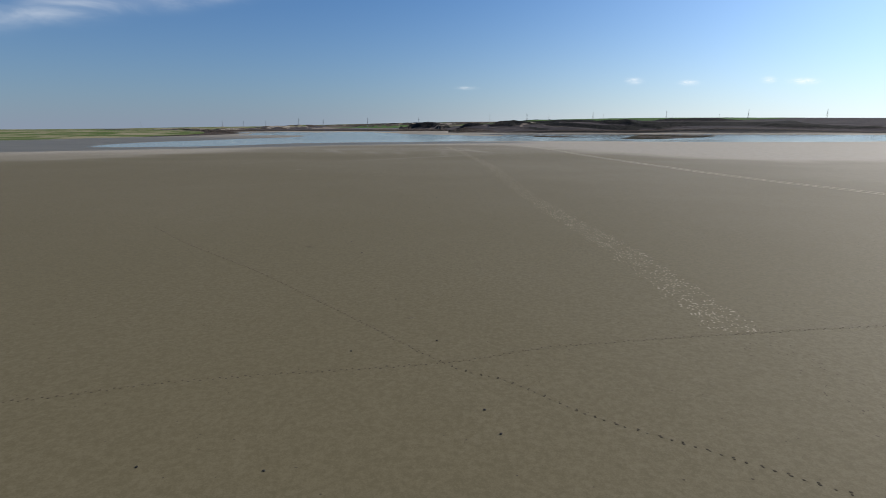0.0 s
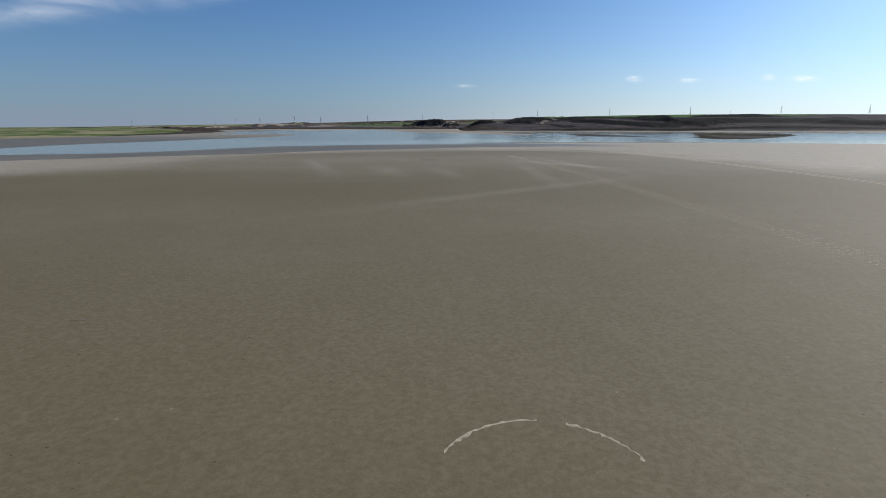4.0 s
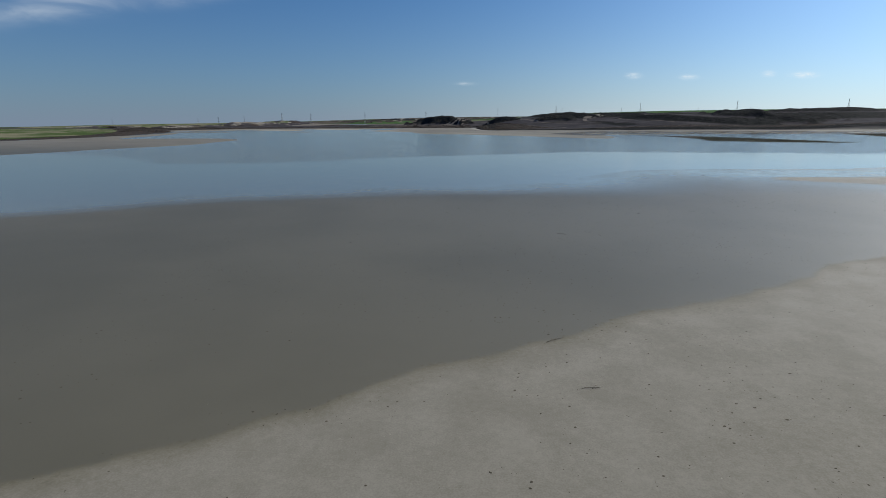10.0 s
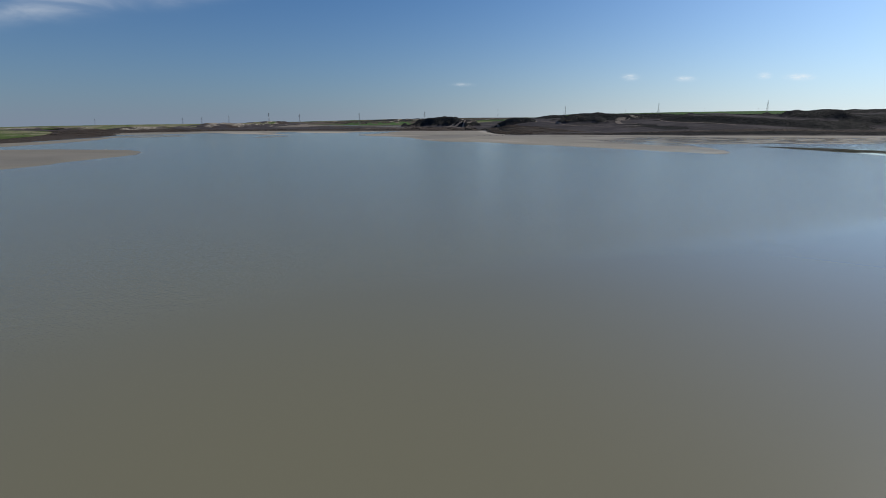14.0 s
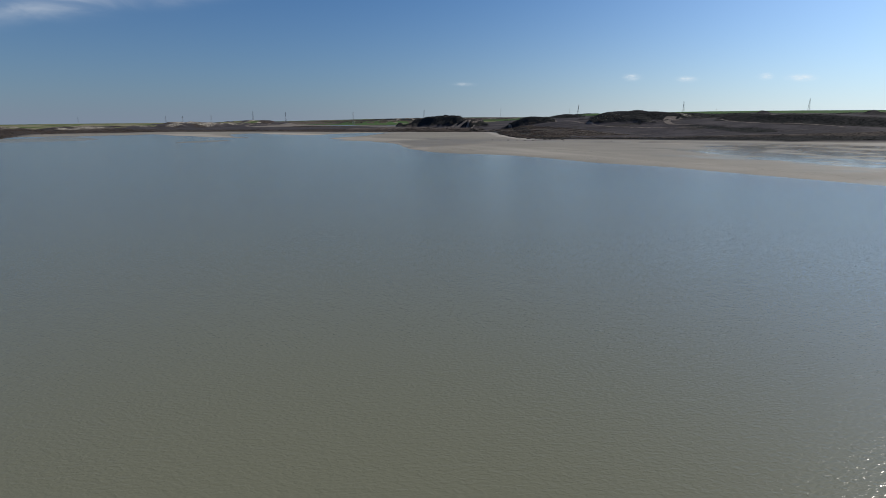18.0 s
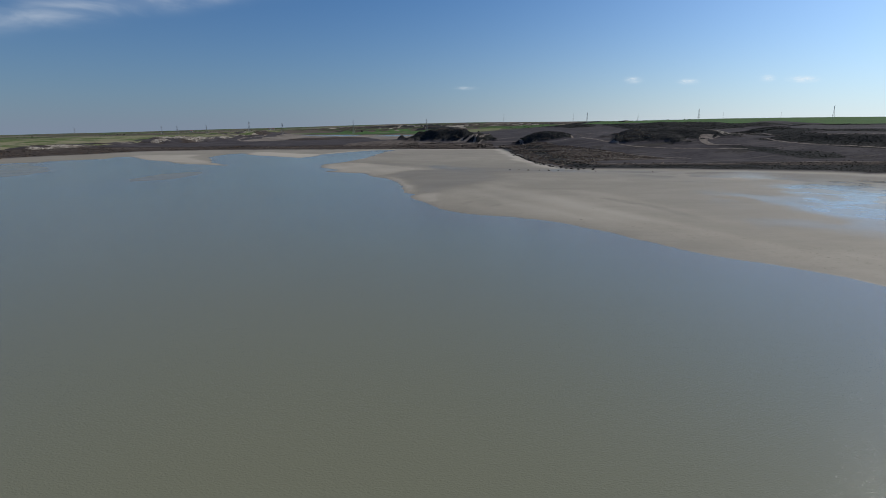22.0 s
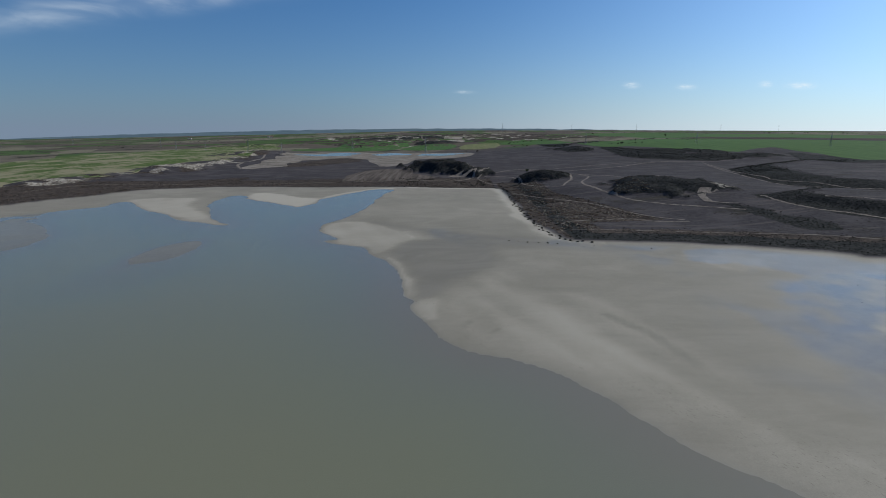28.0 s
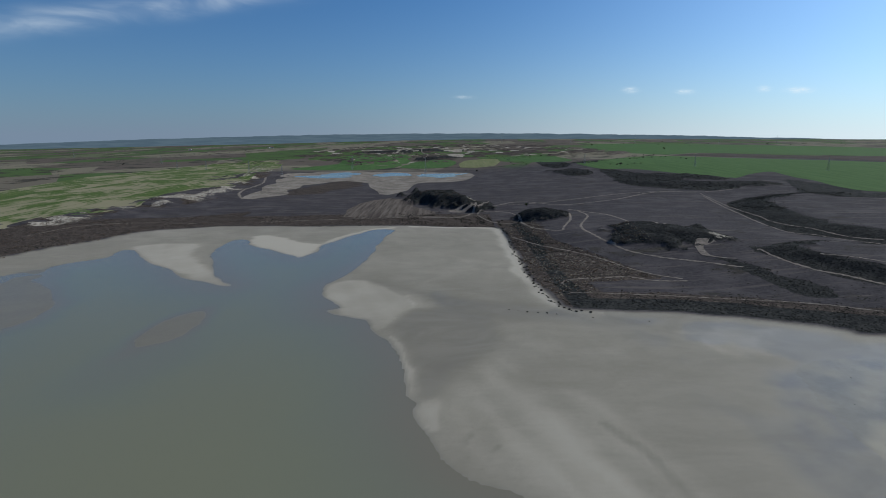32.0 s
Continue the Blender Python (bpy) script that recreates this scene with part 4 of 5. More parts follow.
tagged(sheet("lagoon_water", WATER, keep=(GZ < 0.02) & (LAGOON_IN > -60) & (COVERS["land"] < 0.5), z=0.0, attributes=dict(depth=DEPTH, calm=np.maximum(CALM, STILLNESS), still=STILLNESS, even=COVERS["even"])), "shallow turbid olive lagoon water with fine ripples", "water", kind="structure")

# ---- helpers for things ----
from mathutils.geometry import delaunay_2d_cdt


def empty(name, x, y, z=None, turn=0.0, label="", category="", group="", kind=""):
    ob = new(name)
    ob.empty_display_size = 0.2
    ob.matrix_world = pose(x, y, float(ground_at(x, y)) if z is None else z, 0, 0, turn)
    return tagged(ob, label, category, group, kind)


def attach(name, me, parent, label=""):
    ob = new(name, me)
    ob.parent = parent
    return tagged(ob, label)


def part(name, bm, mat, parent, label="", smooth=False):
    me = bpy.data.meshes.new(name)
    bm.to_mesh(me)
    bm.free()
    me.materials.append(mat)
    if smooth:
        me.polygons.foreach_set("use_smooth", np.ones(len(me.polygons), bool))
    return attach(name, me, parent, label)


def strut(bm, a, b, w, w2=None, sides=4):
    """A tapered bar from a to b."""
    a, b = Vector(a), Vector(b)
    m = Matrix.Translation((a + b) / 2) @ (b - a).to_track_quat("Z", "Y").to_matrix().to_4x4()
    bmesh.ops.create_cone(bm, cap_ends=True, segments=sides, radius1=w / 2, radius2=(w if w2 is None else w2) / 2, depth=(b - a).length, matrix=m)


def box(bm, x0, x1, y0, y1, z0, z1):
    m = Matrix.Translation(((x0 + x1) / 2, (y0 + y1) / 2, (z0 + z1) / 2)) @ Matrix.Diagonal((x1 - x0, y1 - y0, z1 - z0, 1))
    bmesh.ops.create_cube(bm, size=1, matrix=m)


def draped(name, outline, mat, lift, step, label, category, kind="structure", n=4, level=None, ragged=2.0):
    """A cover cut to an outline and laid over the ground."""
    line = rounded(outline, n=n)
    rng = np.random.RandomState(len(name) + len(outline))
    lo, hi = line.min(0), line.max(0)
    gx, gy = np.meshgrid(np.arange(lo[0], hi[0], step), np.arange(lo[1], hi[1], step))
    gx, gy = gx.ravel() + rng.uniform(-.3, .3, gx.size) * step, gy.ravel() + rng.uniform(-.3, .3, gy.size) * step
    ok = inside_by(gx, gy, line) > step * 0.4
    line = line + rng.uniform(-.12, .12, line.shape) * min(step, 8)
    line = line + ragged * np.c_[rough_noise(line[:, 0], line[:, 1], 40, 250, 3), rough_noise(line[:, 0], line[:, 1], 40, 251, 3)]
    pts = [Vector(p) for p in line] + [Vector(p) for p in zip(gx[ok], gy[ok])]
    k = len(line)
    got = delaunay_2d_cdt(pts, [(i, (i + 1) % k) for i in range(k)], [], 1, 1e-4)
    v = np.array([tuple(p) for p in got[0]])
    z = ground_at(v[:, 0], v[:, 1]) + lift if level is None else np.full(len(v), level)
    tris = np.array([f for f in got[2] if len(f) == 3])
    return tagged(new(name, mesh_from(name, np.c_[v, z], tris, mat)), label, category, kind=kind)


def ribbon_mesh(name, line, width, mat, lift, crown=0.0, ragged=0.0, seed=1, across=5, shift=0.0):
    """A strip along a line, a little raised in the middle."""
    p = np.array(line, float)
    d = np.gradient(p, axis=0)
    d /= np.linalg.norm(d, axis=1)[:, None] + 1e-9
    side = np.c_[-d[:, 1], d[:, 0]]
    rng = np.random.RandomState(seed)
    w = width * (1 + ragged * rng.uniform(-1, 1, len(p)))
    wob = shift + ragged * width * 0.5 * rng.uniform(-1, 1, len(p))
    rows = []
    for s in np.linspace(-1, 1, across):
        q = p + side * ((s * w / 2) + wob)[:, None]
        rows.append(np.c_[q, ground_at(q[:, 0], q[:, 1]) + lift + crown * (1 - s * s)])
    v = np.stack(rows, 1)
    return mesh_from(name, v.reshape(-1, 3), grid_faces(len(p), across)[:, ::-1], mat)


def finer(line, step):
    """The line cut into even steps."""
    p = np.array(line, float)
    s = np.r_[0, np.cumsum(np.linalg.norm(np.diff(p, axis=0), axis=1))]
    t = np.arange(0, s[-1], step)
    return np.c_[np.interp(t, s, p[:, 0]), np.interp(t, s, p[:, 1])]


def stamp(name, base, base_faces, places, mat, smooth=False):
    """One mesh of many small pieces. places: rows of x, y, z, size along, size across, height, turn."""
    base = np.asarray(base, float)
    pl = np.asarray(places, float)
    c, s = np.cos(pl[:, 6]), np.sin(pl[:, 6])
    x, y, z = base[None, :, 0] * pl[:, 3:4], base[None, :, 1] * pl[:, 4:5], base[None, :, 2] * pl[:, 5:6]
    v = np.stack([pl[:, 0:1] + x * c[:, None] - y * s[:, None], pl[:, 1:2] + x * s[:, None] + y * c[:, None], pl[:, 2:3] + z], -1)
    f = np.asarray(base_faces)[None] + (np.arange(len(pl)) * len(base))[:, None, None]
    return mesh_from(name, v.reshape(-1, 3), f.reshape(-1, f.shape[2]), mat, smooth)


def lump(detail=1, rough=0.25, seed=1, flat=0.0):
    """Corners and triangles of an uneven lump about 1 across, standing on z = 0."""
    bm = bmesh.new()
    bmesh.ops.create_icosphere(bm, subdivisions=detail, radius=0.5)
    rng = np.random.RandomState(seed)
    v = np.array([tuple(q.co) for q in bm.verts]) * (1 + rough * rng.uniform(-1, 1, (len(bm.verts), 1)))
    v[:, 2] = np.maximum(v[:, 2], -0.22) + 0.2
    f = np.array([[q.index for q in t.verts] for t in bm.faces])
    bm.free()
    return v, f


def cover_at(key, x, y):
    i = np.clip(np.searchsorted(XS, x) - 1, 0, len(XS) - 2)
    j = np.clip(np.searchsorted(YS, y) - 1, 0, len(YS) - 2)
    return COVERS[key][j, i]


def scatter(name, area, count, sizes, mat, label, category, seed, share=None, base=None, tall=0.7, sink=0.12):
    """A growth of low bushes over an area x0, x1, y0, y1, thick where share says."""
    rng = np.random.RandomState(seed)
    x, y = rng.uniform(area[0], area[1], count), rng.uniform(area[2], area[3], count)
    keep = rng.uniform(0, 1, count) < share(x, y)
    x, y = x[keep], y[keep]
    k = len(x)
    d = sizes[0] + (sizes[1] - sizes[0]) * rng.uniform(0, 1, k) ** 2
    z = ground_at(x, y) - sink * d
    places = np.c_[x, y, z, d * rng.uniform(.8, 1.3, k), d * rng.uniform(.8, 1.3, k), d * tall * rng.uniform(.7, 1.2, k), rng.uniform(0, 6.3, k)]
    v, f = base or lump(1, 0.35, seed)
    return tagged(new(name, stamp(name, v, f, places, mat)), label, category, kind="stuff")


# ---- fields and tracks beyond the shore ----
GREEN_SLOPE = [(-799, 1569), (-858, 1879), (-833, 2067), (-827, 2305), (-748, 2508), (-620, 2530), (-540, 2300), (-491, 2004), (-440, 1719), (-436, 1640), (-475, 1590), (-490, 1510), (-480, 1440), (-462, 1376), (-480, 1342), (-500, 1316), (-512, 1285), (-526, 1247), (-520, 1205), (-640, 1150), (-780, 1300)]
draped("grass_field", GREEN_SLOPE, PATCHY, 0.25, 18, "patchy green grass slope streaked with bare pale soil", "field")
draped("grass_field", [(-1500, 250), (-900, 300), (-520, 400), (-400, 620), (-385, 760), (-395, 900), (-470, 1050), (-560, 1130), (-680, 1110), (-900, 1300), (-1500, 1500)], PATCHY, 0.25, 20, "low green pasture with bare pale streaks", "field")
draped("wheat_field", [(-481, 2181), (-392, 2450), (-440, 2900), (-223, 2950), (-166, 2700), (-190, 2269), (-334, 2141)], WHEAT, 0.3, 25, "flat green wheat field beside the salt pond", "field")
draped("wheat_field", [(-176, 2262), (-117, 2560), (-8, 2500), (-44, 2246)], WHEAT, 0.3, 25, "small green wheat field beside ploughed land", "field")
draped("stubble_field", [(1, 2226), (25, 2523), (140, 2552), (98, 2214)], STUBBLE, 0.3, 25, "square field of pale yellow-green stubble", "field", n=2)
draped("wheat_field", [(142, 2560), (318, 2700), (330, 2256), (245, 2216)], WHEAT, 0.3, 25, "narrow green wheat field by dark scrub", "field")
draped("wheat_field", [(624, 2431), (678, 3500), (1100, 4200), (1700, 3700), (1901, 3057), (1320, 2250), (1040, 2260), (847, 2512)], WHEAT, 0.4, 45, "broad green wheat field on the plateau", "field")
draped("ploughed_field", [(640, 2330), (830, 2420), (1000, 2200), (1350, 2150), (1200, 1800), (1000, 1850), (900, 2010), (760, 2110), (690, 2180)], PLOUGH, 0.45, 40, "long dark ploughed strip between green fields", "field")
draped("wheat_field", [(358, 2133), (573, 2295), (700, 2090), (900, 1900), (1100, 1700), (900, 1500), (700, 1420), (600, 1410), (545, 1434), (556, 1529), (557, 1602), (570, 1682), (517, 1653), (448, 1600), (400, 1690), (350, 1811), (297, 1839), (290, 2049)], WHEAT, 0.3, 25, "bright green wheat field above the scarp", "field")
draped("striped_plot", [(-172, 1300), (-169, 1432), (-133, 1483), (-95, 1440), (-92, 1380), (-70, 1345), (-60, 1318), (-109, 1300)], STRIPED, 0.15, 8, "small plot with pale and dark furrows", "field", n=2)
draped("salt_flat", [(-346, 1476), (-375, 1640), (-398, 1800), (-420, 1960), (-330, 2110), (-145, 2086), (15, 2004), (-10, 1760), (-100, 1730), (-118, 1590), (-150, 1540), (-228, 1800), (-300, 1750), (-318, 1636), (-316, 1546)], SALT, 0.2, 15, "pale crusted salt flat round shallow ponds", "salt flat", ragged=10.0)
for outline in ([(-366, 1938), (-315, 2050), (-253, 2067), (-281, 1922), (-335, 1863)], [(-232, 2009), (-159, 2069), (-139, 1994), (-203, 1940)], [(-91, 2020), (0, 1988), (-15, 1911), (-69, 1909)]):
    draped("salt_pond", outline, POND, 0.32, 20, "shallow pale blue salt pond on the flat", "pond", n=8, ragged=26.0)
TRACKS = [([(-81, 1293), (-31, 1296), (-4, 1340), (29, 1380), (58, 1393), (107, 1352), (183, 1387), (252, 1448), (307, 1458)], 2.6, "pale dirt farm track winding past the mounds"),
          ([(-9, 1317), (6, 1330), (32, 1309), (35, 1265), (25, 1251), (4, 1269), (-8, 1300), (-9, 1317)], 1.8, "pale looping dirt track round a bare patch"),
          ([(35, 1265), (39, 1203), (58, 1161), (68, 1182), (87, 1238), (92, 1288), (86, 1308)], 2.4, "pale dirt track bending round a mound"),
          ([(108, 1300), (108, 1248), (81, 1171), (82, 1131), (93, 1088), (112, 1064), (141, 1044), (160, 1025)], 2.2, "dirt track along the foot of a mound"),
          ([(28, 1012), (35, 1021), (57, 1023), (77, 1024), (93, 1014), (115, 1012)], 1.8, "pale footpath along the edge of scrub"),
          ([(310, 1403), (283, 1283), (264, 1184), (259, 1132), (274, 1117), (300, 1069)], 1.5, "narrow pale field edge below the scarp"),
          ([(189, 1062), (190, 1036), (196, 1008), (207, 992), (226, 960)], 2.2, "pale dirt track on the slope"),
          ([(213, 1028), (227, 1014), (245, 990)], 1.8, "short pale track on the slope"),
          ([(14, 3900), (-91, 3600), (-150, 3300), (-112, 2942), (-117, 2606)], 5.0, "white gravel road between distant fields"),
          ([(26, 1382), (58, 1371), (115, 1392), (190, 1434), (256, 1459), (327, 1448), (390, 1473)], 2.0, "faint pale farm track across ploughed land"),
          ([(319, 1432), (292, 1289), (278, 1178), (283, 1131), (305, 1084)], 1.6, "pale field edge under a scrubby scarp"),
          ([(101, 1311), (128, 1251), (131, 1186), (143, 1121)], 2.6, "pale streak of bare soil above a mound"),
          ([(14, 1171), (35, 1119), (67, 1074), (89, 1036), (113, 1016)], 1.4, "faint footpath along the edge of saltwort"),
          ([(29, 990), (94, 980), (152, 962), (191, 941)], 1.2, "faint pale edge between field and scrub"),
          ([(-262, 1272), (-174, 1286), (-108, 1295), (-13, 1302)], 1.6, "thin pale track through the scrub belt"),
          ([(-461, 1181), (-449, 1231), (-411, 1259), (-330, 1264)], 1.4, "thin pale path through dark shore scrub"),
          ([(-356, 1476), (-390, 1560), (-400, 1700), (-440, 1850)], 4.0, "pale track below the eroded bank")]
for line, width, label in TRACKS:
    tagged(new("dirt_track", ribbon_mesh("dirt_track", finer(rounded(line, False, 6), 2.0), width, DIRT, 0.16, 0.05, 0.5)), label, "track", kind="structure")
draped("bare_patch", [(156, 1086), (170, 1084), (156, 1074), (150, 1056), (165, 1043), (146, 1056), (148, 1074)], DIRT, 0.2, 5, "bare pale cutting at the foot of a mound", "bare ground")
draped("bare_patch", [(-44, 1336), (-20, 1350), (0, 1352), (-12, 1330), (-34, 1322)], DIRT, 0.15, 6, "bare pale ground beside a scrubby mound", "bare ground")

# ---- scrub ----


def on_scrub(x, y):
    return np.maximum(cover_at("scrub", x, y) * np.clip(0.22 + 1.0 * rough_noise(x, y, 9, 91, 3), 0.04, 1), cover_at("shaded_thicket", x, y) * np.clip(0.6 + 0.6 * rough_noise(x, y, 9, 92, 3), 0.1, 1))


def on_triangle(x, y):
    return (cover_at("scrub", x, y) > 0.5) * np.clip(0.5 + 0.6 * rough_noise(x, y, 12, 95, 3), 0, 1)


scatter("scrub", (0, 460, 885, 1420), 120000, (0.45, 1.25), BUSH, "dark low salt scrub over the slopes", "scrub", 3, on_scrub)
scatter("scrub", (-560, 12, 980, 1640), 80000, (0.45, 1.4), BUSH, "dark low scrub along the shore belt", "scrub", 4, on_scrub)
scatter("scrub", (-110, 480, 1240, 2100), 50000, (0.8, 2.4), BUSH, "dark scrub covering the far mounds", "scrub", 5, on_scrub)
scatter("saltwort", (8, 120, 985, 1240), 9000, (0.5, 1.5), RUST_BUSH, "russet saltwort between pale tufts", "scrub", 6, on_triangle)
scatter("saltwort", (-560, 10, 980, 1500), 26000, (0.5, 1.5), RUST_BUSH, "russet saltwort carpet behind the beach", "scrub", 7, on_scrub)
scatter("dry_tufts", (10, 120, 985, 1240), 3800, (0.4, 1.2), DRY_TUFT, "bleached dry tufts among russet scrub", "grass", 8, on_triangle)
scatter("scrub", (-1400, 640, 1900, 4300), 6000, (2.5, 7), BUSH, "scattered far bushes on field edges", "scrub", 9, lambda x, y: np.clip(2.2 * rough_noise(x, y, 160, 97, 3) - 1.0, 0, 1) * (cover_at("land", x, y) > .5))


def salt_bush(seed):
    """A low bush: short woody stems under clumps of foliage."""
    rng = np.random.RandomState(seed)
    ob = empty("salt_bush", 0, 0, 0)
    bm = bmesh.new()
    tips = []
    for k in range(6):
        a = k * 1.05 + rng.uniform(-.3, .3)
        tip = (0.38 * math.cos(a), 0.38 * math.sin(a), 0.35 + rng.uniform(0, .15))
        strut(bm, (0, 0, -0.15), tip, 0.06, 0.03, 5)
        tips.append(tip)
    part("stems", bm, BARK, ob)
    v, f = lump(2, 0.30, seed)
    places = [(x, y, z - .22, .55 + rng.uniform(0, .25), .5 + rng.uniform(0, .2), .55 + rng.uniform(0, .25), rng.uniform(0, 6)) for x, y, z in tips] + [(0, 0, .2, .8, .75, .7, 0)]
    attach("foliage", stamp("foliage", v, f, places, BUSH), ob)
    return ob


rng = np.random.RandomState(12)
bush_line = finer(rounded(FAR_BANK + RIGHT_BANK[:5], False, 6), 2.6)
kinds = [salt_bush(k) for k in (21, 22, 23)]
for k, (x, y) in enumerate(bush_line[:190]):
    x, y = x + rng.normal(0, 1.3) + 0.8, y + rng.normal(0, 1.3) + 0.8
    size = rng.uniform(0.45, 1.25)
    src = kinds[k % 3]
    m = pose(x, y, float(ground_at(x, y)) - 0.05, 0, 0, rng.uniform(0, 360))
    if k < 3:
        src.matrix_world = m
        ob = src
    else:
        ob = copy_thing(src, m)
    ob.scale = (size, size, size * 0.85)
    tagged(ob, "rounded dark salt bush at the edge of the sand", "bush", "bushes along the shore")


# ---- trees ----
def tree(seed, label):
    rng = np.random.RandomState(seed)
    ob = empty("tree", 0, 0, 0)
    bm = bmesh.new()
    strut(bm, (0, 0, -.2), (.05, 0, 1.3), .30, .20, 8)
    tips = []
    for k in range(9):
        a = k * 2.4 + rng.uniform(-.3, .3)
        r, h = rng.uniform(.5, 1.3), rng.uniform(1.9, 3.3)
        mid = (.5 * r * math.cos(a), .5 * r * math.sin(a), 1.2 + .4 * (h - 1.2))
        tip = (r * math.cos(a), r * math.sin(a), h)
        strut(bm, (.05, 0, 1.1), mid, .15, .09, 6)
        strut(bm, mid, tip, .09, .03, 5)
        tips += [mid, tip]
    part("trunk", bm, BARK, ob)
    v, f = lump(1, .4, seed)
    places = []
    for x, y, z in tips * 4:
        d = rng.uniform(.35, .8)
        places.append((x + rng.normal(0, .3), y + rng.normal(0, .3), z + rng.normal(0, .22), d, d * .8, d * .7, rng.uniform(0, 6)))
    attach("crown", stamp("crown", v, f, places, LEAF), ob)
    return tagged(ob, label, "tree")


lone = tree(31, "small dark rounded tree beside a dirt track")
lone.matrix_world = pose(56, 1350, float(ground_at(56, 1350)) - .1)
lone.scale = (1.5, 1.5, 1.5)
other = tree(32, "dark green tree on the distant plateau edge")
other.matrix_world = pose(900, 3000, float(ground_at(900, 3000)) - .2)
other.scale = (3, 3, 3)
tagged(other, group="trees on the plateau")
rng = np.random.RandomState(33)
for k in range(48):
    far = rng.uniform(2900, 4150)
    a = rng.uniform(0.22, 0.88) if k % 3 else rng.uniform(.62, .86)
    x, y = -52 + a * far, 650 + far
    if x * x + (y - 660) ** 2 > 4250 ** 2:
        continue
    s = rng.uniform(1.2, 2.4)
    ob = copy_thing(other, pose(x, y, float(ground_at(x, y)) - .2, 0, 0, rng.uniform(0, 360)))
    ob.scale = (s * rng.uniform(.9, 1.5), s * rng.uniform(.9, 1.5), s)


# ---- power line ----
def pylon():
    """A lattice tower 25 m high with three cross arms."""
    ob = empty("pylon", 0, 0, 0, 0, "grey galvanised lattice power pylon with narrow cross arms", "pylon", "pylons across the fields")
    def half(z):
        return 2.1 * (1 - z / 19) + .40 * z / 19 if z < 19 else .40 - .22 * (z - 19) / 6
    corners = [(1, 1), (-1, 1), (-1, -1), (1, -1)]
    for sx, sy in corners:
        bm = bmesh.new()
        for z0, z1 in ((-.4, 19), (19, 25)):
            strut(bm, (sx * half(z0), sy * half(z0), z0), (sx * half(z1), sy * half(z1), z1), .20, .15)
        part("leg", bm, STEEL, ob)
    steps = [0, 3.6, 6.8, 9.6, 12.1, 14.3, 16.2, 17.8, 19.2, 20.6, 22, 23.4, 24.7]
    for side in range(4):
        bm = bmesh.new()
        (ax, ay), (bx, by) = corners[side], corners[(side + 1) % 4]
        for z0, z1 in zip(steps, steps[1:]):
            h0, h1 = half(z0), half(z1)
            strut(bm, (ax * h0, ay * h0, z0), (bx * h1, by * h1, z1), .08)
            strut(bm, (bx * h0, by * h0, z0), (ax * h1, ay * h1, z1), .08)
            strut(bm, (ax * h1, ay * h1, z1), (bx * h1, by * h1, z1), .07)
        part("bracing", bm, STEEL, ob)
    for z, r in ((19.2, 2.6), (21.4, 2.1), (23.6, 1.6)):
        bm = bmesh.new()
        for s in (-1, 1):
            for e in (-.35, .35):
                strut(bm, (0, e, z), (s * r, 0, z + .1), .10, .07)
            strut(bm, (0, 0, z + 1.0), (s * r, 0, z + .1), .08)
        arm = part("cross_arm", bm, STEEL, ob)
        for s in (-1, 1):
            bm = bmesh.new()
            for k in range(5):
                bmesh.ops.create_cone(bm, cap_ends=True, segments=10, radius1=.13, radius2=.08, depth=.12, matrix=Matrix.Translation((s * r, 0, z - .1 - .22 * k)))
            strut(bm, (s * r, 0, z + .1), (s * r, 0, z - 1.05), .05)
            part("insulator", bm, GLASSY, arm)
    return ob


PYLONS = [(1004, 1454, 55.7, 34), (853, 1555, 56.6, 34), (673, 1678, 57.9, 36), (489, 1822, 57.7, 38), (298, 1995, 55, 42), (-411, 1875, 34, 40), (-525, 1988, 38, 40), (-687, 2122, 32, 40), (-797, 2187, 30, 35), (-304, 2187, 42, 45), (-95, 2050, 43, 45),
          (-1028, 2553, 32, 35), (-1747, 3173, 33, 30), (375, 4560, 108, 60), (851, 4500, 106, 60), (1249, 4350, 102, 60), (1691, 4100, 98, 60), (1960, 3950, 96, 60)]
tower = pylon()
for k, (x, y, top, turn) in enumerate(PYLONS):
    z = float(ground_at(x, y))
    ob = tower if k == 0 else copy_thing(tower, pose(x, y, z, 0, 0, turn))
    ob.matrix_world = pose(x, y, z, 0, 0, turn)
    s = (top - z) / 25
    ob.scale = (min(s, 1.3), min(s, 1.3), s)


# ---- far farmhouses ----
def farmhouse(x, y, turn, size, label):
    ob = empty("farmhouse", x, y, None, turn, label, "house")
    bm = bmesh.new()
    box(bm, -7, 7, -4, 4, -.5, 4.2)
    wall = part("wall", bm, LIME, ob, "white rendered wall")
    bm = bmesh.new()
    v = [bm.verts.new(p) for p in ((-7.4, -4.4, 4.15), (7.4, -4.4, 4.15), (7.4, 4.4, 4.15), (-7.4, 4.4, 4.15), (-7.4, 0, 6.6), (7.4, 0, 6.6))]
    for f in ((0, 1, 5, 4), (2, 3, 4, 5), (1, 2, 5), (3, 0, 4), (3, 2, 1, 0)):
        bm.faces.new([v[i] for i in f])
    part("roof", bm, TILE, ob, "red tiled roof")
    for wx0 in (-4.5, 3.5):
        bm = bmesh.new()
        box(bm, wx0 - .6, wx0 + .6, -4.08, -3.9, 1.2, 2.6)
        part("window", bm, GLASS, wall)
    bm = bmesh.new()
    box(bm, -.6, .6, -4.08, -3.9, -.4, 2.1)
    part("door", bm, WOOD, wall)
    ob.scale = (size, size, size)


farmhouse(-1240, 4480, 20, 1.5, "white farmhouse with a tiled roof far off")
farmhouse(-1275, 4520, -15, 1.2, "white farm shed behind the farmhouse far off")
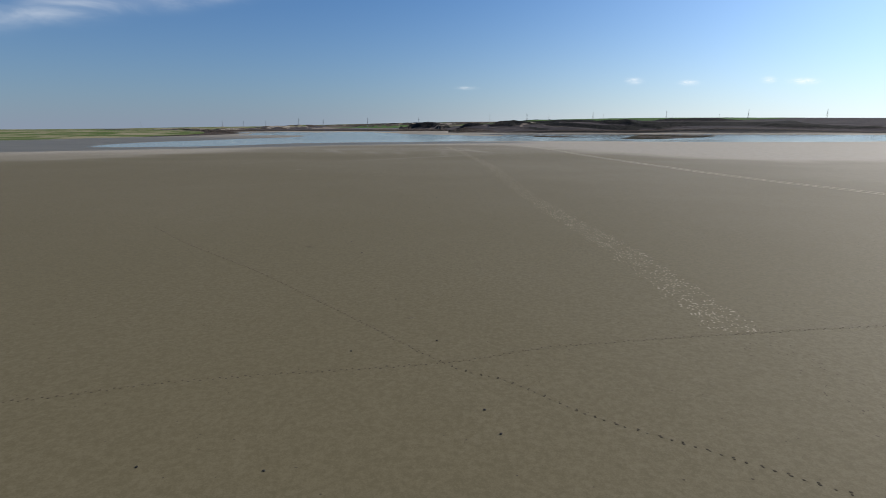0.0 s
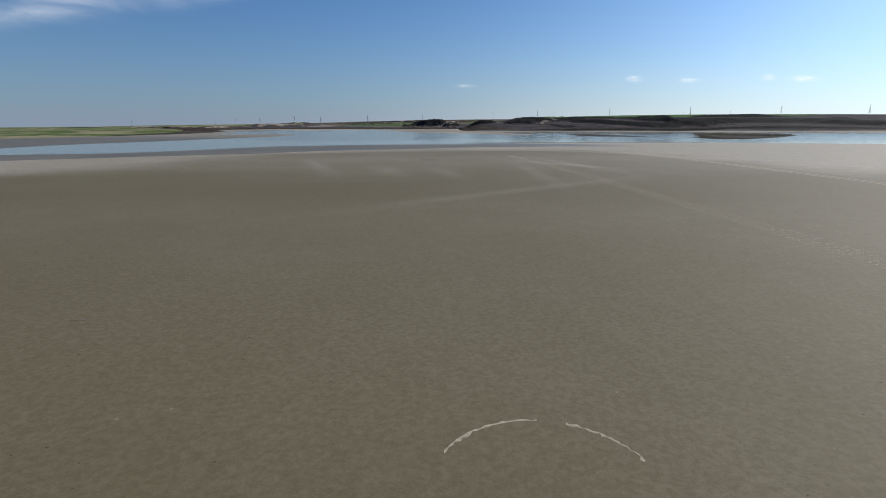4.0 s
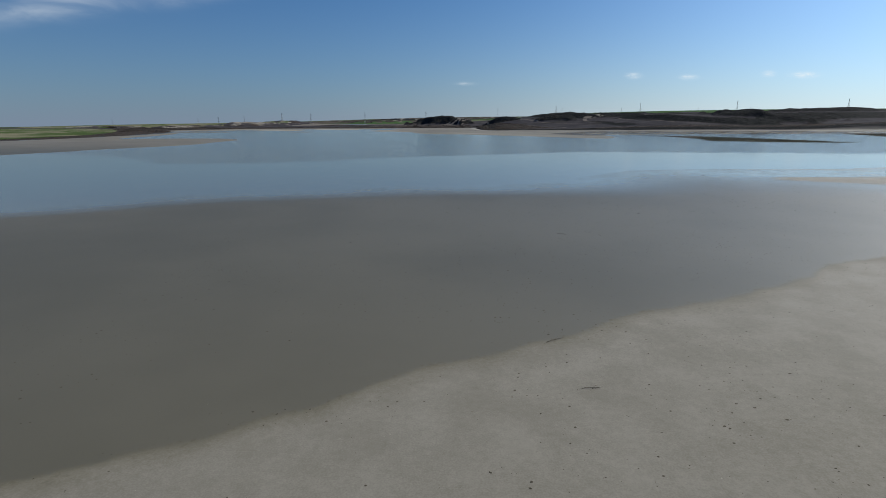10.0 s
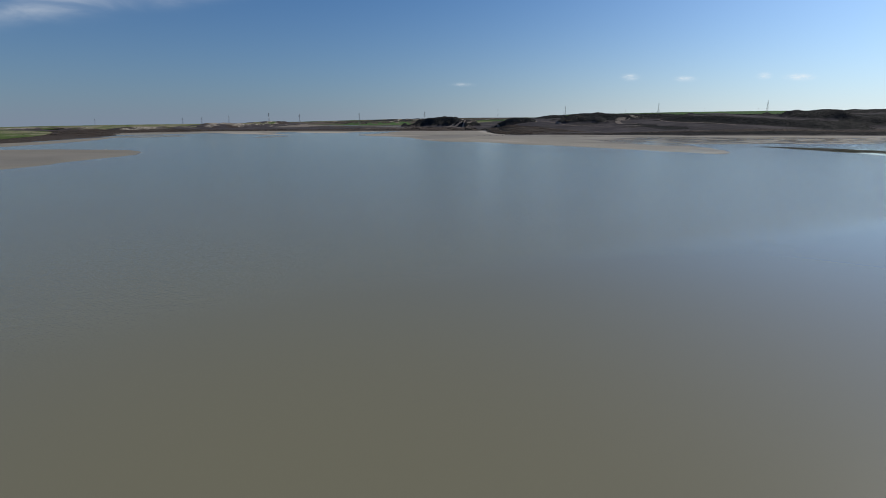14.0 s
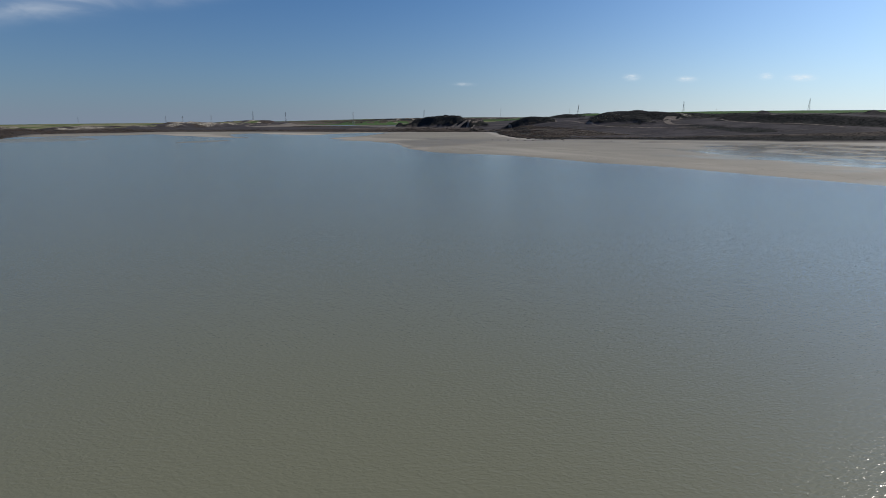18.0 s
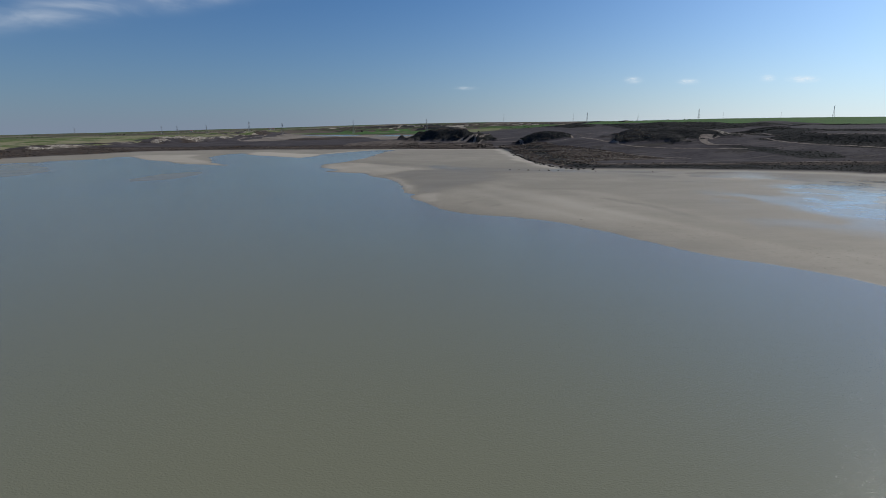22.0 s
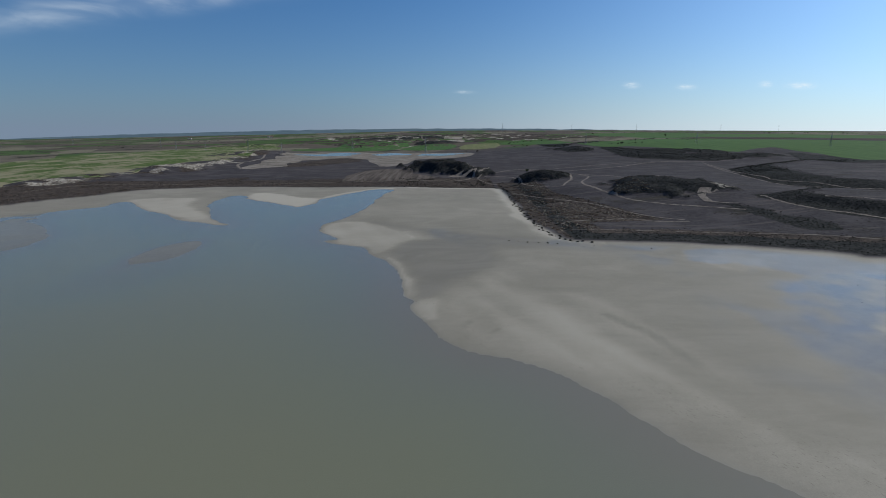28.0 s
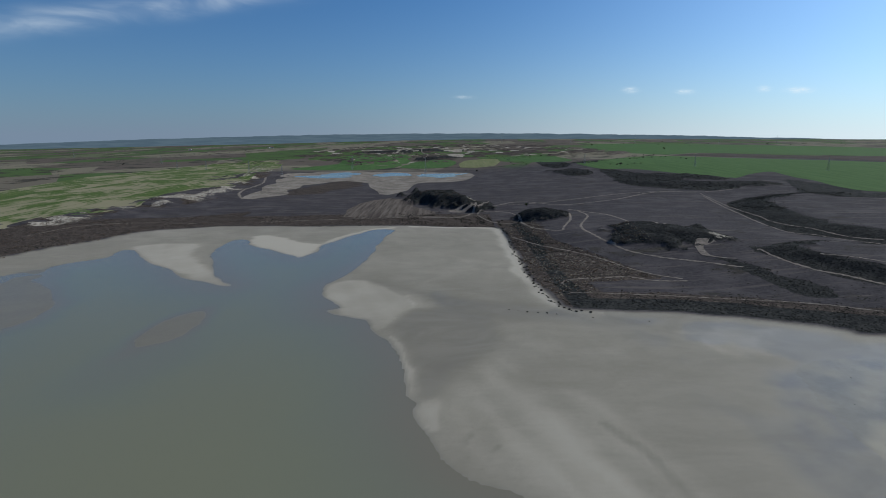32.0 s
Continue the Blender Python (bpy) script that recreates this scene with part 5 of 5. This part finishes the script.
farmhouse(-1750, 4350, 10, 1.3, "lone white farmhouse on the far plain")

# ---- marks on the flats ----
tyre = empty("tyre_tracks", 60, 200, None, 0, "pair of pale tyre ruts pressed across the flat", "tyre tracks")
RUT = finer(rounded([(12, 352), (36, 342), (46, 326), (51, 300), (54, 268), (56, 235), (59, 200), (63, 166), (67, 136), (71, 115), (77, 93), (83, 60)], False, 8), 0.8)
for s in (-1.0, 1.0):
    ob = new("rut", ribbon_mesh("rut", RUT, 0.38, RUT_SALT, 0.01, 0.006, 0.2, int(29 + 10 * s), 5, s))
    ob.parent = tyre
    ob.matrix_parent_inverse = tyre.matrix_world.inverted()

disc_v = [(0, 0, .25)] + [(.36 * math.cos(a), .36 * math.sin(a), .3) for a in np.arange(8) * .785] + [(.5 * math.cos(a), .5 * math.sin(a), 0) for a in np.arange(8) * .785]
disc_f = [(0, 1 + k, 1 + (k + 1) % 8) for k in range(8)] + [(1 + k, 9 + k, 9 + (k + 1) % 8) for k in range(8)] + [(1 + k, 9 + (k + 1) % 8, 1 + (k + 1) % 8) for k in range(8)]


def trail(name, line, offsets, period, spread, size, label, seed, mat=None):
    """Animal footprints along a line. offsets: where in a stride the prints fall."""
    rng = np.random.RandomState(seed)
    p = finer(rounded(line, False, 8), 0.05)
    places = []
    count = int(len(p) * 0.05 / period)
    for k in range(count):
        for j, o in enumerate(offsets):
            i = int((k + o) * period / 0.05)
            if i >= len(p) - 1:
                continue
            d = p[i + 1] - p[i]
            d /= np.linalg.norm(d)
            s = spread * (1 if j % 2 else -1) + rng.normal(0, spread * .3)
            x, y = p[i, 0] - d[1] * s + rng.normal(0, .02), p[i, 1] + d[0] * s
            q = size * rng.uniform(.75, 1.2)
            places.append((x, y, float(ground_at(x, y)) + .002, q, q * .75, .05, math.atan2(d[1], d[0]) + rng.normal(0, .2)))
    return tagged(new(name, stamp(name, disc_v, disc_f, places, mat or DARK_MUD)), label, "footprints", kind="stuff")


trail("animal_trail", [(-30, 19.5), (-19, 21), (-12, 23), (0, 25), (6, 27), (18, 29), (30, 30.6)], (0, .5), .56, .07, .13, "line of small animal footprints in damp mud", 41)
trail("animal_trail", [(-34, 62), (-26, 53), (-15, 42), (-7, 33), (0, 25), (3, 23), (6, 20), (9, 18), (14, 14.6)], (0, .5, .56), .84, .05, .12, "slanting line of animal footprints in damp mud", 42)
trail("animal_trail", [(-60, 216.5), (-48, 216), (-39, 215), (-26, 216), (-16, 216), (-10, 217), (-1, 218), (14, 220)], (0, .28, .37, .56), 2.02, .10, .18, "galloping animal's footprints across the flat", 43)
trail("animal_trail", [(-36, 262), (-30, 267), (-27, 269), (-23, 272), (-19, 275), (-16, 278), (-8, 287)], (0, .5), .9, .08, .14, "faint animal footprints past the ring mark", 44)
trail("animal_trail", [(-47.7, 482), (-47.3, 478.1), (-47.9, 475.8), (-47.6, 473.7), (-46.6, 472.6), (-46.1, 471.1), (-46.3, 467)], (0, .5), .6, .06, .12, "wading bird's footprints in the shallows", 45)


def trampled(name, line, width, count, size, mat, label, seed):
    rng = np.random.RandomState(seed)
    p = finer(rounded(line, False, 8), 0.2)
    i = (rng.uniform(0, 1, count) ** 2.0 * (len(p) - 1)).astype(int)
    d = p[i + 1] - p[i]
    d /= np.linalg.norm(d, axis=1)[:, None]
    lane = rng.choice([-.8, -.3, .25, .8], count) * width / 2
    s = lane + rng.normal(0, width * .11, count)
    x, y = p[i, 0] - d[:, 1] * s, p[i, 1] + d[:, 0] * s
    q = size * rng.uniform(.5, 1.3, count)
    places = np.c_[x, y, ground_at(x, y) + .002, q * 1.3, q * .6, rng.uniform(.004, .012, count), np.arctan2(d[:, 1], d[:, 0]) + rng.normal(0, .6, count)]
    return tagged(new(name, stamp(name, disc_v, disc_f, places, mat)), label, "hoof prints", kind="stuff")


HERD = [(2, 300), (5, 275), (9, 235), (11, 205), (13, 172), (14, 150), (14, 133), (14, 100), (15, 76), (17, 50), (17, 38), (17, 29), (18, 22), (19, 8)]
trampled("hoof_prints", HERD[:12], 2.8, 13000, .14, TREAD, "trampled band of pale hoof scuffs over mud", 51)
trampled("hoof_prints", HERD[6:], 3.0, 1600, .11, DARK_MUD, "dark damp hoof prints along a trampled band", 52)


def ring_mark(x, y, radius, label):
    ob = empty("ring_mark", x, y, None, 0, label, "ring mark")
    a = np.linspace(0, 2 * math.pi, 97)
    def hoop(name, r, width, mat, lift, crown, ragged, seed):
        line = np.c_[x + r * np.cos(a), y + r * np.sin(a)]
        rr = np.random.RandomState(seed).uniform(-1, 1, 96)
        line[:96] += (ragged * rr[:, None]) * np.c_[np.cos(a[:96]), np.sin(a[:96])]
        line[96] = line[0]
        q = new(name, ribbon_mesh(name, line, width, mat, lift, crown, .22, seed, 5))
        q.parent = ob
        q.matrix_parent_inverse = ob.matrix_world.inverted()
        return q
    tagged(hoop("groove", radius * .76, radius * .40, DAMP, .006, .0, .03, 62), "smooth dark trough inside the rim")
    rr = np.random.RandomState(61)
    k = 100
    turn = rr.uniform(0, 6.283, k)
    far = radius * (1.02 + .05 * rr.normal(0, 1, k))
    v, f = lump(1, .4, 61)
    size = rr.uniform(.07, .21, k)
    q = attach("rim", stamp("rim", v, f, np.c_[far * np.cos(turn), far * np.sin(turn), np.full(k, .0), size * 1.5, size, np.full(k, .018), turn + 1.57], FOAM), ob, "broken rim of pale salt scabs")
    return ob


DAMP = plain("smooth_damp_mud", (0.116, 0.100, 0.070), (0.152, 0.131, 0.094), 1.2, 0.85, 0.15, 0.02)
ring_mark(-24.5, 279.6, 2.9, "round mark with a pale salt rim pressed into mud")
ob = empty("faint_ring", -16.9, 133.5, None, 0, "faint broken ring of pale salt on mud", "ring mark")
for a0, a1, seed in ((.3, 1.2, 1), (1.5, 2.7, 2), (3.4, 4.0, 3), (4.6, 5.6, 4)):
    a = np.linspace(a0, a1, 24)
    q = new("arc", ribbon_mesh("arc", np.c_[-16.9 + 3.4 * np.cos(a), 133.5 + 3.4 * np.sin(a)], .12, TREAD, .004, .006, .8, seed))
    q.parent = ob
    q.matrix_parent_inverse = ob.matrix_world.inverted()

FOAM_LINES = [([(-75, 324), (-58, 322), (-53, 322), (-49, 321), (-46, 320), (-42, 320), (-40, 321), (-36, 322), (-32, 323), (-28, 325), (-24, 326), (-20, 328), (-17, 330), (-10, 331), (-2, 335), (12, 340)], .20),
              ([(-60, 300), (-45, 305), (-38, 311), (-30, 312), (-22, 316), (-12, 318), (0, 325)], .12), ([(-30, 185.5), (-21.2, 186.9), (-18.9, 187.6), (-14.9, 189.1), (-11.3, 189.7), (-2, 193)], .14),
              ([(-34.9, 180.2), (-25.7, 187), (-9.2, 197), (.3, 199.4), (9.4, 203), (23.6, 209.3), (38.7, 218), (46.5, 226.4), (57.6, 228)], .10)]
for k, (line, width) in enumerate(FOAM_LINES):
    p = finer(rounded(line, False, 8), .25)
    p = p + np.c_[.2 * rough_noise(p[:, 0], p[:, 1], 4, 101 + k), .25 * rough_noise(p[:, 0], p[:, 1], 5, 105 + k)]
    tagged(new("foam_line", ribbon_mesh("foam_line", p, width * (.5 if k else .8), FAINT if k else TREAD, .006, .004, .7, 70 + k)), "thin pale line of dried foam on the mud", "foam line", kind="structure")

# ---- twigs, stones and drift ----


def twig(x, y, turn, length, mat, label, forks=2, seed=1):
    rng = np.random.RandomState(seed)
    z = max(float(ground_at(x, y)), 0.0)
    ob = empty("twig", x, y, z, turn, label, "twig")
    bm = bmesh.new()
    pts = [(-length / 2 + length * k / 5, rng.normal(0, length * .02), .02 + .03 * math.sin(k * .6) * length) for k in range(6)]
    for a, b, k in zip(pts, pts[1:], range(5)):
        strut(bm, a, b, length * (.034 - .004 * k), length * (.034 - .004 * (k + 1)), 6)
    part("stem", bm, mat, ob)
    for k in range(forks):
        bm = bmesh.new()
        a = Vector(pts[2 + k])
        s = 1 if k % 2 else -1
        mid = a + Vector((length * .16, s * length * .10, length * .05))
        strut(bm, a, mid, length * .022, length * .016, 5)
        strut(bm, mid, mid + Vector((length * .14, s * length * .04, length * .03)), length * .016, length * .008, 5)
        part("branch", bm, mat, ob)
    return ob


TWIGS = [(-13.3, 51.3, -46, 1.2, 2, WOOD, "dry forked twig lying on brown mud"), (-36.7, 334.7, 20, 1.0, 3, WOOD, "small tangled dark twig on pale sand"), (-27.7, 313.1, -20, .7, 1, WOOD, "short dark stick on grey mud"), (-9.8, 333.7, 10, .8, 3, WOOD, "small brushwood scrap on pale sand"),
         (-35.2, 352.4, 30, .9, 3, WOOD, "dark brushwood scrap at the wet edge"), (-34.7, 347.7, 5, .7, 3, WOOD, "curled twig on pale sand"), (-35.1, 117.3, 5, .9, 1, WOOD, "thin stick on brown mud"), (-39.5, 146.9, 8, 1.1, 1, PALE_WOOD, "bleached stick on brown mud"), (-43.9, 149.1, -10, .6, 1, PALE_WOOD, "short bleached stick on brown mud"),
         (-39.1, 146.7, 60, .5, 1, PALE_WOOD, "bleached stick end on mud"), (-21.1, 112.2, -60, .5, 1, WOOD, "small twig on brown mud"), (-37, 376.7, 80, .6, 2, WOOD, "forked twig on wet mud"), (-29.5, 377.3, -30, .8, 2, WOOD, "forked drift twig on wet mud"), (-34.3, 440.2, -50, .6, 1, WOOD, "thin twig in the shallows"), (-15.3, 472.6, 0, .9, 3, WOOD, "drift scrap standing in the shallows"),
         (-1.9, 31.4, -15, .45, 1, WOOD, "little stick on brown mud"), (20.5, 262, -5, .9, 1, WOOD, "dark stick on a pale sand streak")]
for k, (x, y, turn, length, forks, mat, label) in enumerate(TWIGS):
    twig(x, y, turn, length, mat, label, forks, 80 + k)


def stone(x, y, size, label, seed, wide=1.0, name="stone", cat="stone", mat=None):
    v, f = lump(2, .16, seed)
    z = max(float(ground_at(x, y)), -0.02)
    me = mesh_from(name, v * np.array([size * wide, size * .8, size * .6]), f, mat or STONE)
    ob = new(name, me)
    ob.matrix_world = pose(x, y, z - .02 * size, 0, 0, seed * 37)
    return tagged(ob, label, cat)


STONES = [(-2.1, 77.6, .22), (-1.3, 88.7, .2), (-.4, 27.8, .16), (-4.9, 26.4, .15), (-3.3, 35.1, .14), (-10.7, 16.5, .14), (-6.2, 16.3, .13), (1.7, 20.4, .15), (2.2, 18.6, .14), (-7.7, 48.9, .16), (-9.5, 53.7, .15), (-15.8, 74.2, .14), (-10.1, 72.6, .13), (-15, 106.2, .14), (-1.7, 106.4, .14),
          (-52, 439, .25), (-34.5, 459.4, .25), (-38.3, 445.8, .2), (-48.4, 374.2, .16), (-48.3, 377.6, .15), (-13.6, 477.6, .3), (9.7, 433, .4), (-50.8, 405.5, .22), (-62.2, 428.1, .2), (-46, 447.9, .18), (5.9, 502.2, .35)]
for k, (x, y, size) in enumerate(STONES):
    stone(x, y, size * (0.7 if y > 400 else 0.9), "small dark stone in shallow water" if y > 400 else "small dark stone on the mud flat", 100 + k)
drift = stone(-6.3, 603.7, 0.6, "dark half-sunken log lump in the lagoon", 131, 1.5, "drift_log", "log", WOOD)
drift.location.z = -0.12
for k, (x, y, size, wide) in enumerate([(-14, 958, .8, 1.3), (-9, 957, .6, 1), (-4, 954, 1.1, 1.4), (2, 953, .9, 1.2), (7, 952, 1.2, 1.5), (12, 950, .9, 1), (31, 944, .7, 1.3), (102.6, 845.5, .35, 3), (118, 868, .4, 3), (60, 938, .8, 1.2)]):
    stone(x, y, size, "dark weedy clump on the wet sand", 140 + k, wide, "weed_clump", "weed clump", BUSH)



def wrack(name, line, width, count, label, seed):
    """Thin dark shreds of drift lying along the sand."""
    rng = np.random.RandomState(seed)
    p = finer(rounded(line, False, 8), 1.0)
    i = rng.randint(0, len(p) - 1, count)
    d = p[i + 1] - p[i]
    x, y = p[i, 0] + rng.normal(0, width, count), p[i, 1] + rng.normal(0, width, count)
    keep = (rough_noise(x, y, 16, seed, 3) > 0.15) & (ground_at(x, y) > 0.01)
    x, y, d = x[keep], y[keep], d[keep]
    k = len(x)
    q = rng.uniform(.2, .9, k)
    v, f = lump(1, .45, seed)
    places = np.c_[x, y, ground_at(x, y) - .005, q * 1.4, q * .14, np.full(k, .03), np.arctan2(d[:, 1], d[:, 0]) + rng.normal(0.15, .3, k)]
    return tagged(new(name, stamp(name, v, f, places, DRIFT)), label, "drift", kind="stuff")


wrack("drift_shreds", BAR_RIDGE, 9, 1100, "thin dark shreds of drift strewn along the sandbar", 171)
wrack("drift_shreds", [(4, 840), (14, 812), (24, 780), (34, 745), (44, 700)], 5, 500, "dark drift shreds on the inner sandbar", 172)
wrack("drift_shreds", BEACH, 9, 500, "thin drift shreds on the upper beach", 173)


def clods(name, area, count, size, mat, label, seed):
    rng = np.random.RandomState(seed)
    x, y = rng.uniform(area[0], area[1], count), rng.uniform(area[2], area[3], count)
    keep = (rough_noise(x, y, 7, seed, 4) + .35 * (x + 25) / 40 + rng.normal(0, .45, count) > .25) & (ground_at(x, y) > -.03)
    x, y = x[keep], y[keep]
    k = len(x)
    d = size * (.4 + rng.uniform(0, 1, k) ** 3)
    v, f = lump(1, .3, seed)
    places = np.c_[x, y, ground_at(x, y) - .1 * d, d * rng.uniform(.8, 1.7, k), d, d * .35, rng.uniform(-.6, .6, k)]
    return tagged(new(name, stamp(name, v, f, places, mat)), label, "clods", kind="stuff")


clods("mud_clods", (-60, 45, 8, 130), 9000, .075, DARK_MUD, "tiny dark clods strewn over damp mud", 151)
clods("mud_clods", (-70, 45, 130, 350), 16000, .085, DARK_MUD, "tiny dark clods strewn over salty mud", 152)
clods("mud_clods", (-75, 45, 285, 385), 24000, .075, DARK_MUD, "small dark clods on the pale sandy edge", 155)
clods("salt_crumbs", (-70, 45, 150, 350), 7000, .06, FOAM, "pale salt crumbs on the mud flat", 153)
clods("mud_clods", (-85, 20, 345, 440), 26000, .055, DARK_MUD, "small dark clods on the wet mud belt", 154)

clods("mud_clods", (-62, 25, 388, 450), 5200, .15, DARK_MUD, "dark clods standing in the thin water", 156)


def pale_dabs(name, area, count, size, label, seed):
    """Thin scabs of salt lying on the mud."""
    rng = np.random.RandomState(seed)
    x, y = rng.uniform(area[0], area[1], count), rng.uniform(area[2], area[3], count)
    keep = rough_noise(x, y, 11, seed, 3) + rng.normal(0, .4, count) > .1
    x, y = x[keep], y[keep]
    k = len(x)
    d = size * (.35 + rng.uniform(0, 1, k) ** 4)
    places = np.c_[x, y, ground_at(x, y) - .004, d * rng.uniform(.9, 1.5, k), d * rng.uniform(.7, 1.1, k), np.full(k, .016), rng.normal(0, .5, k)]
    v, f = lump(1, .45, seed)
    return tagged(new(name, stamp(name, v, f, places, FAINT)), label, "salt crust", kind="stuff")


pale_dabs("salt_crust", (-75, 40, 205, 318), 4000, .12, "scattered pale scabs of salt on grey mud", 161)
pale_dabs("salt_crust", (-42, 12, 256, 312), 700, .34, "round pale salt blotches near the ring mark", 163)
pale_dabs("salt_crust", (-60, 50, 120, 205), 1500, .14, "few pale scabs of salt on brown mud", 162)
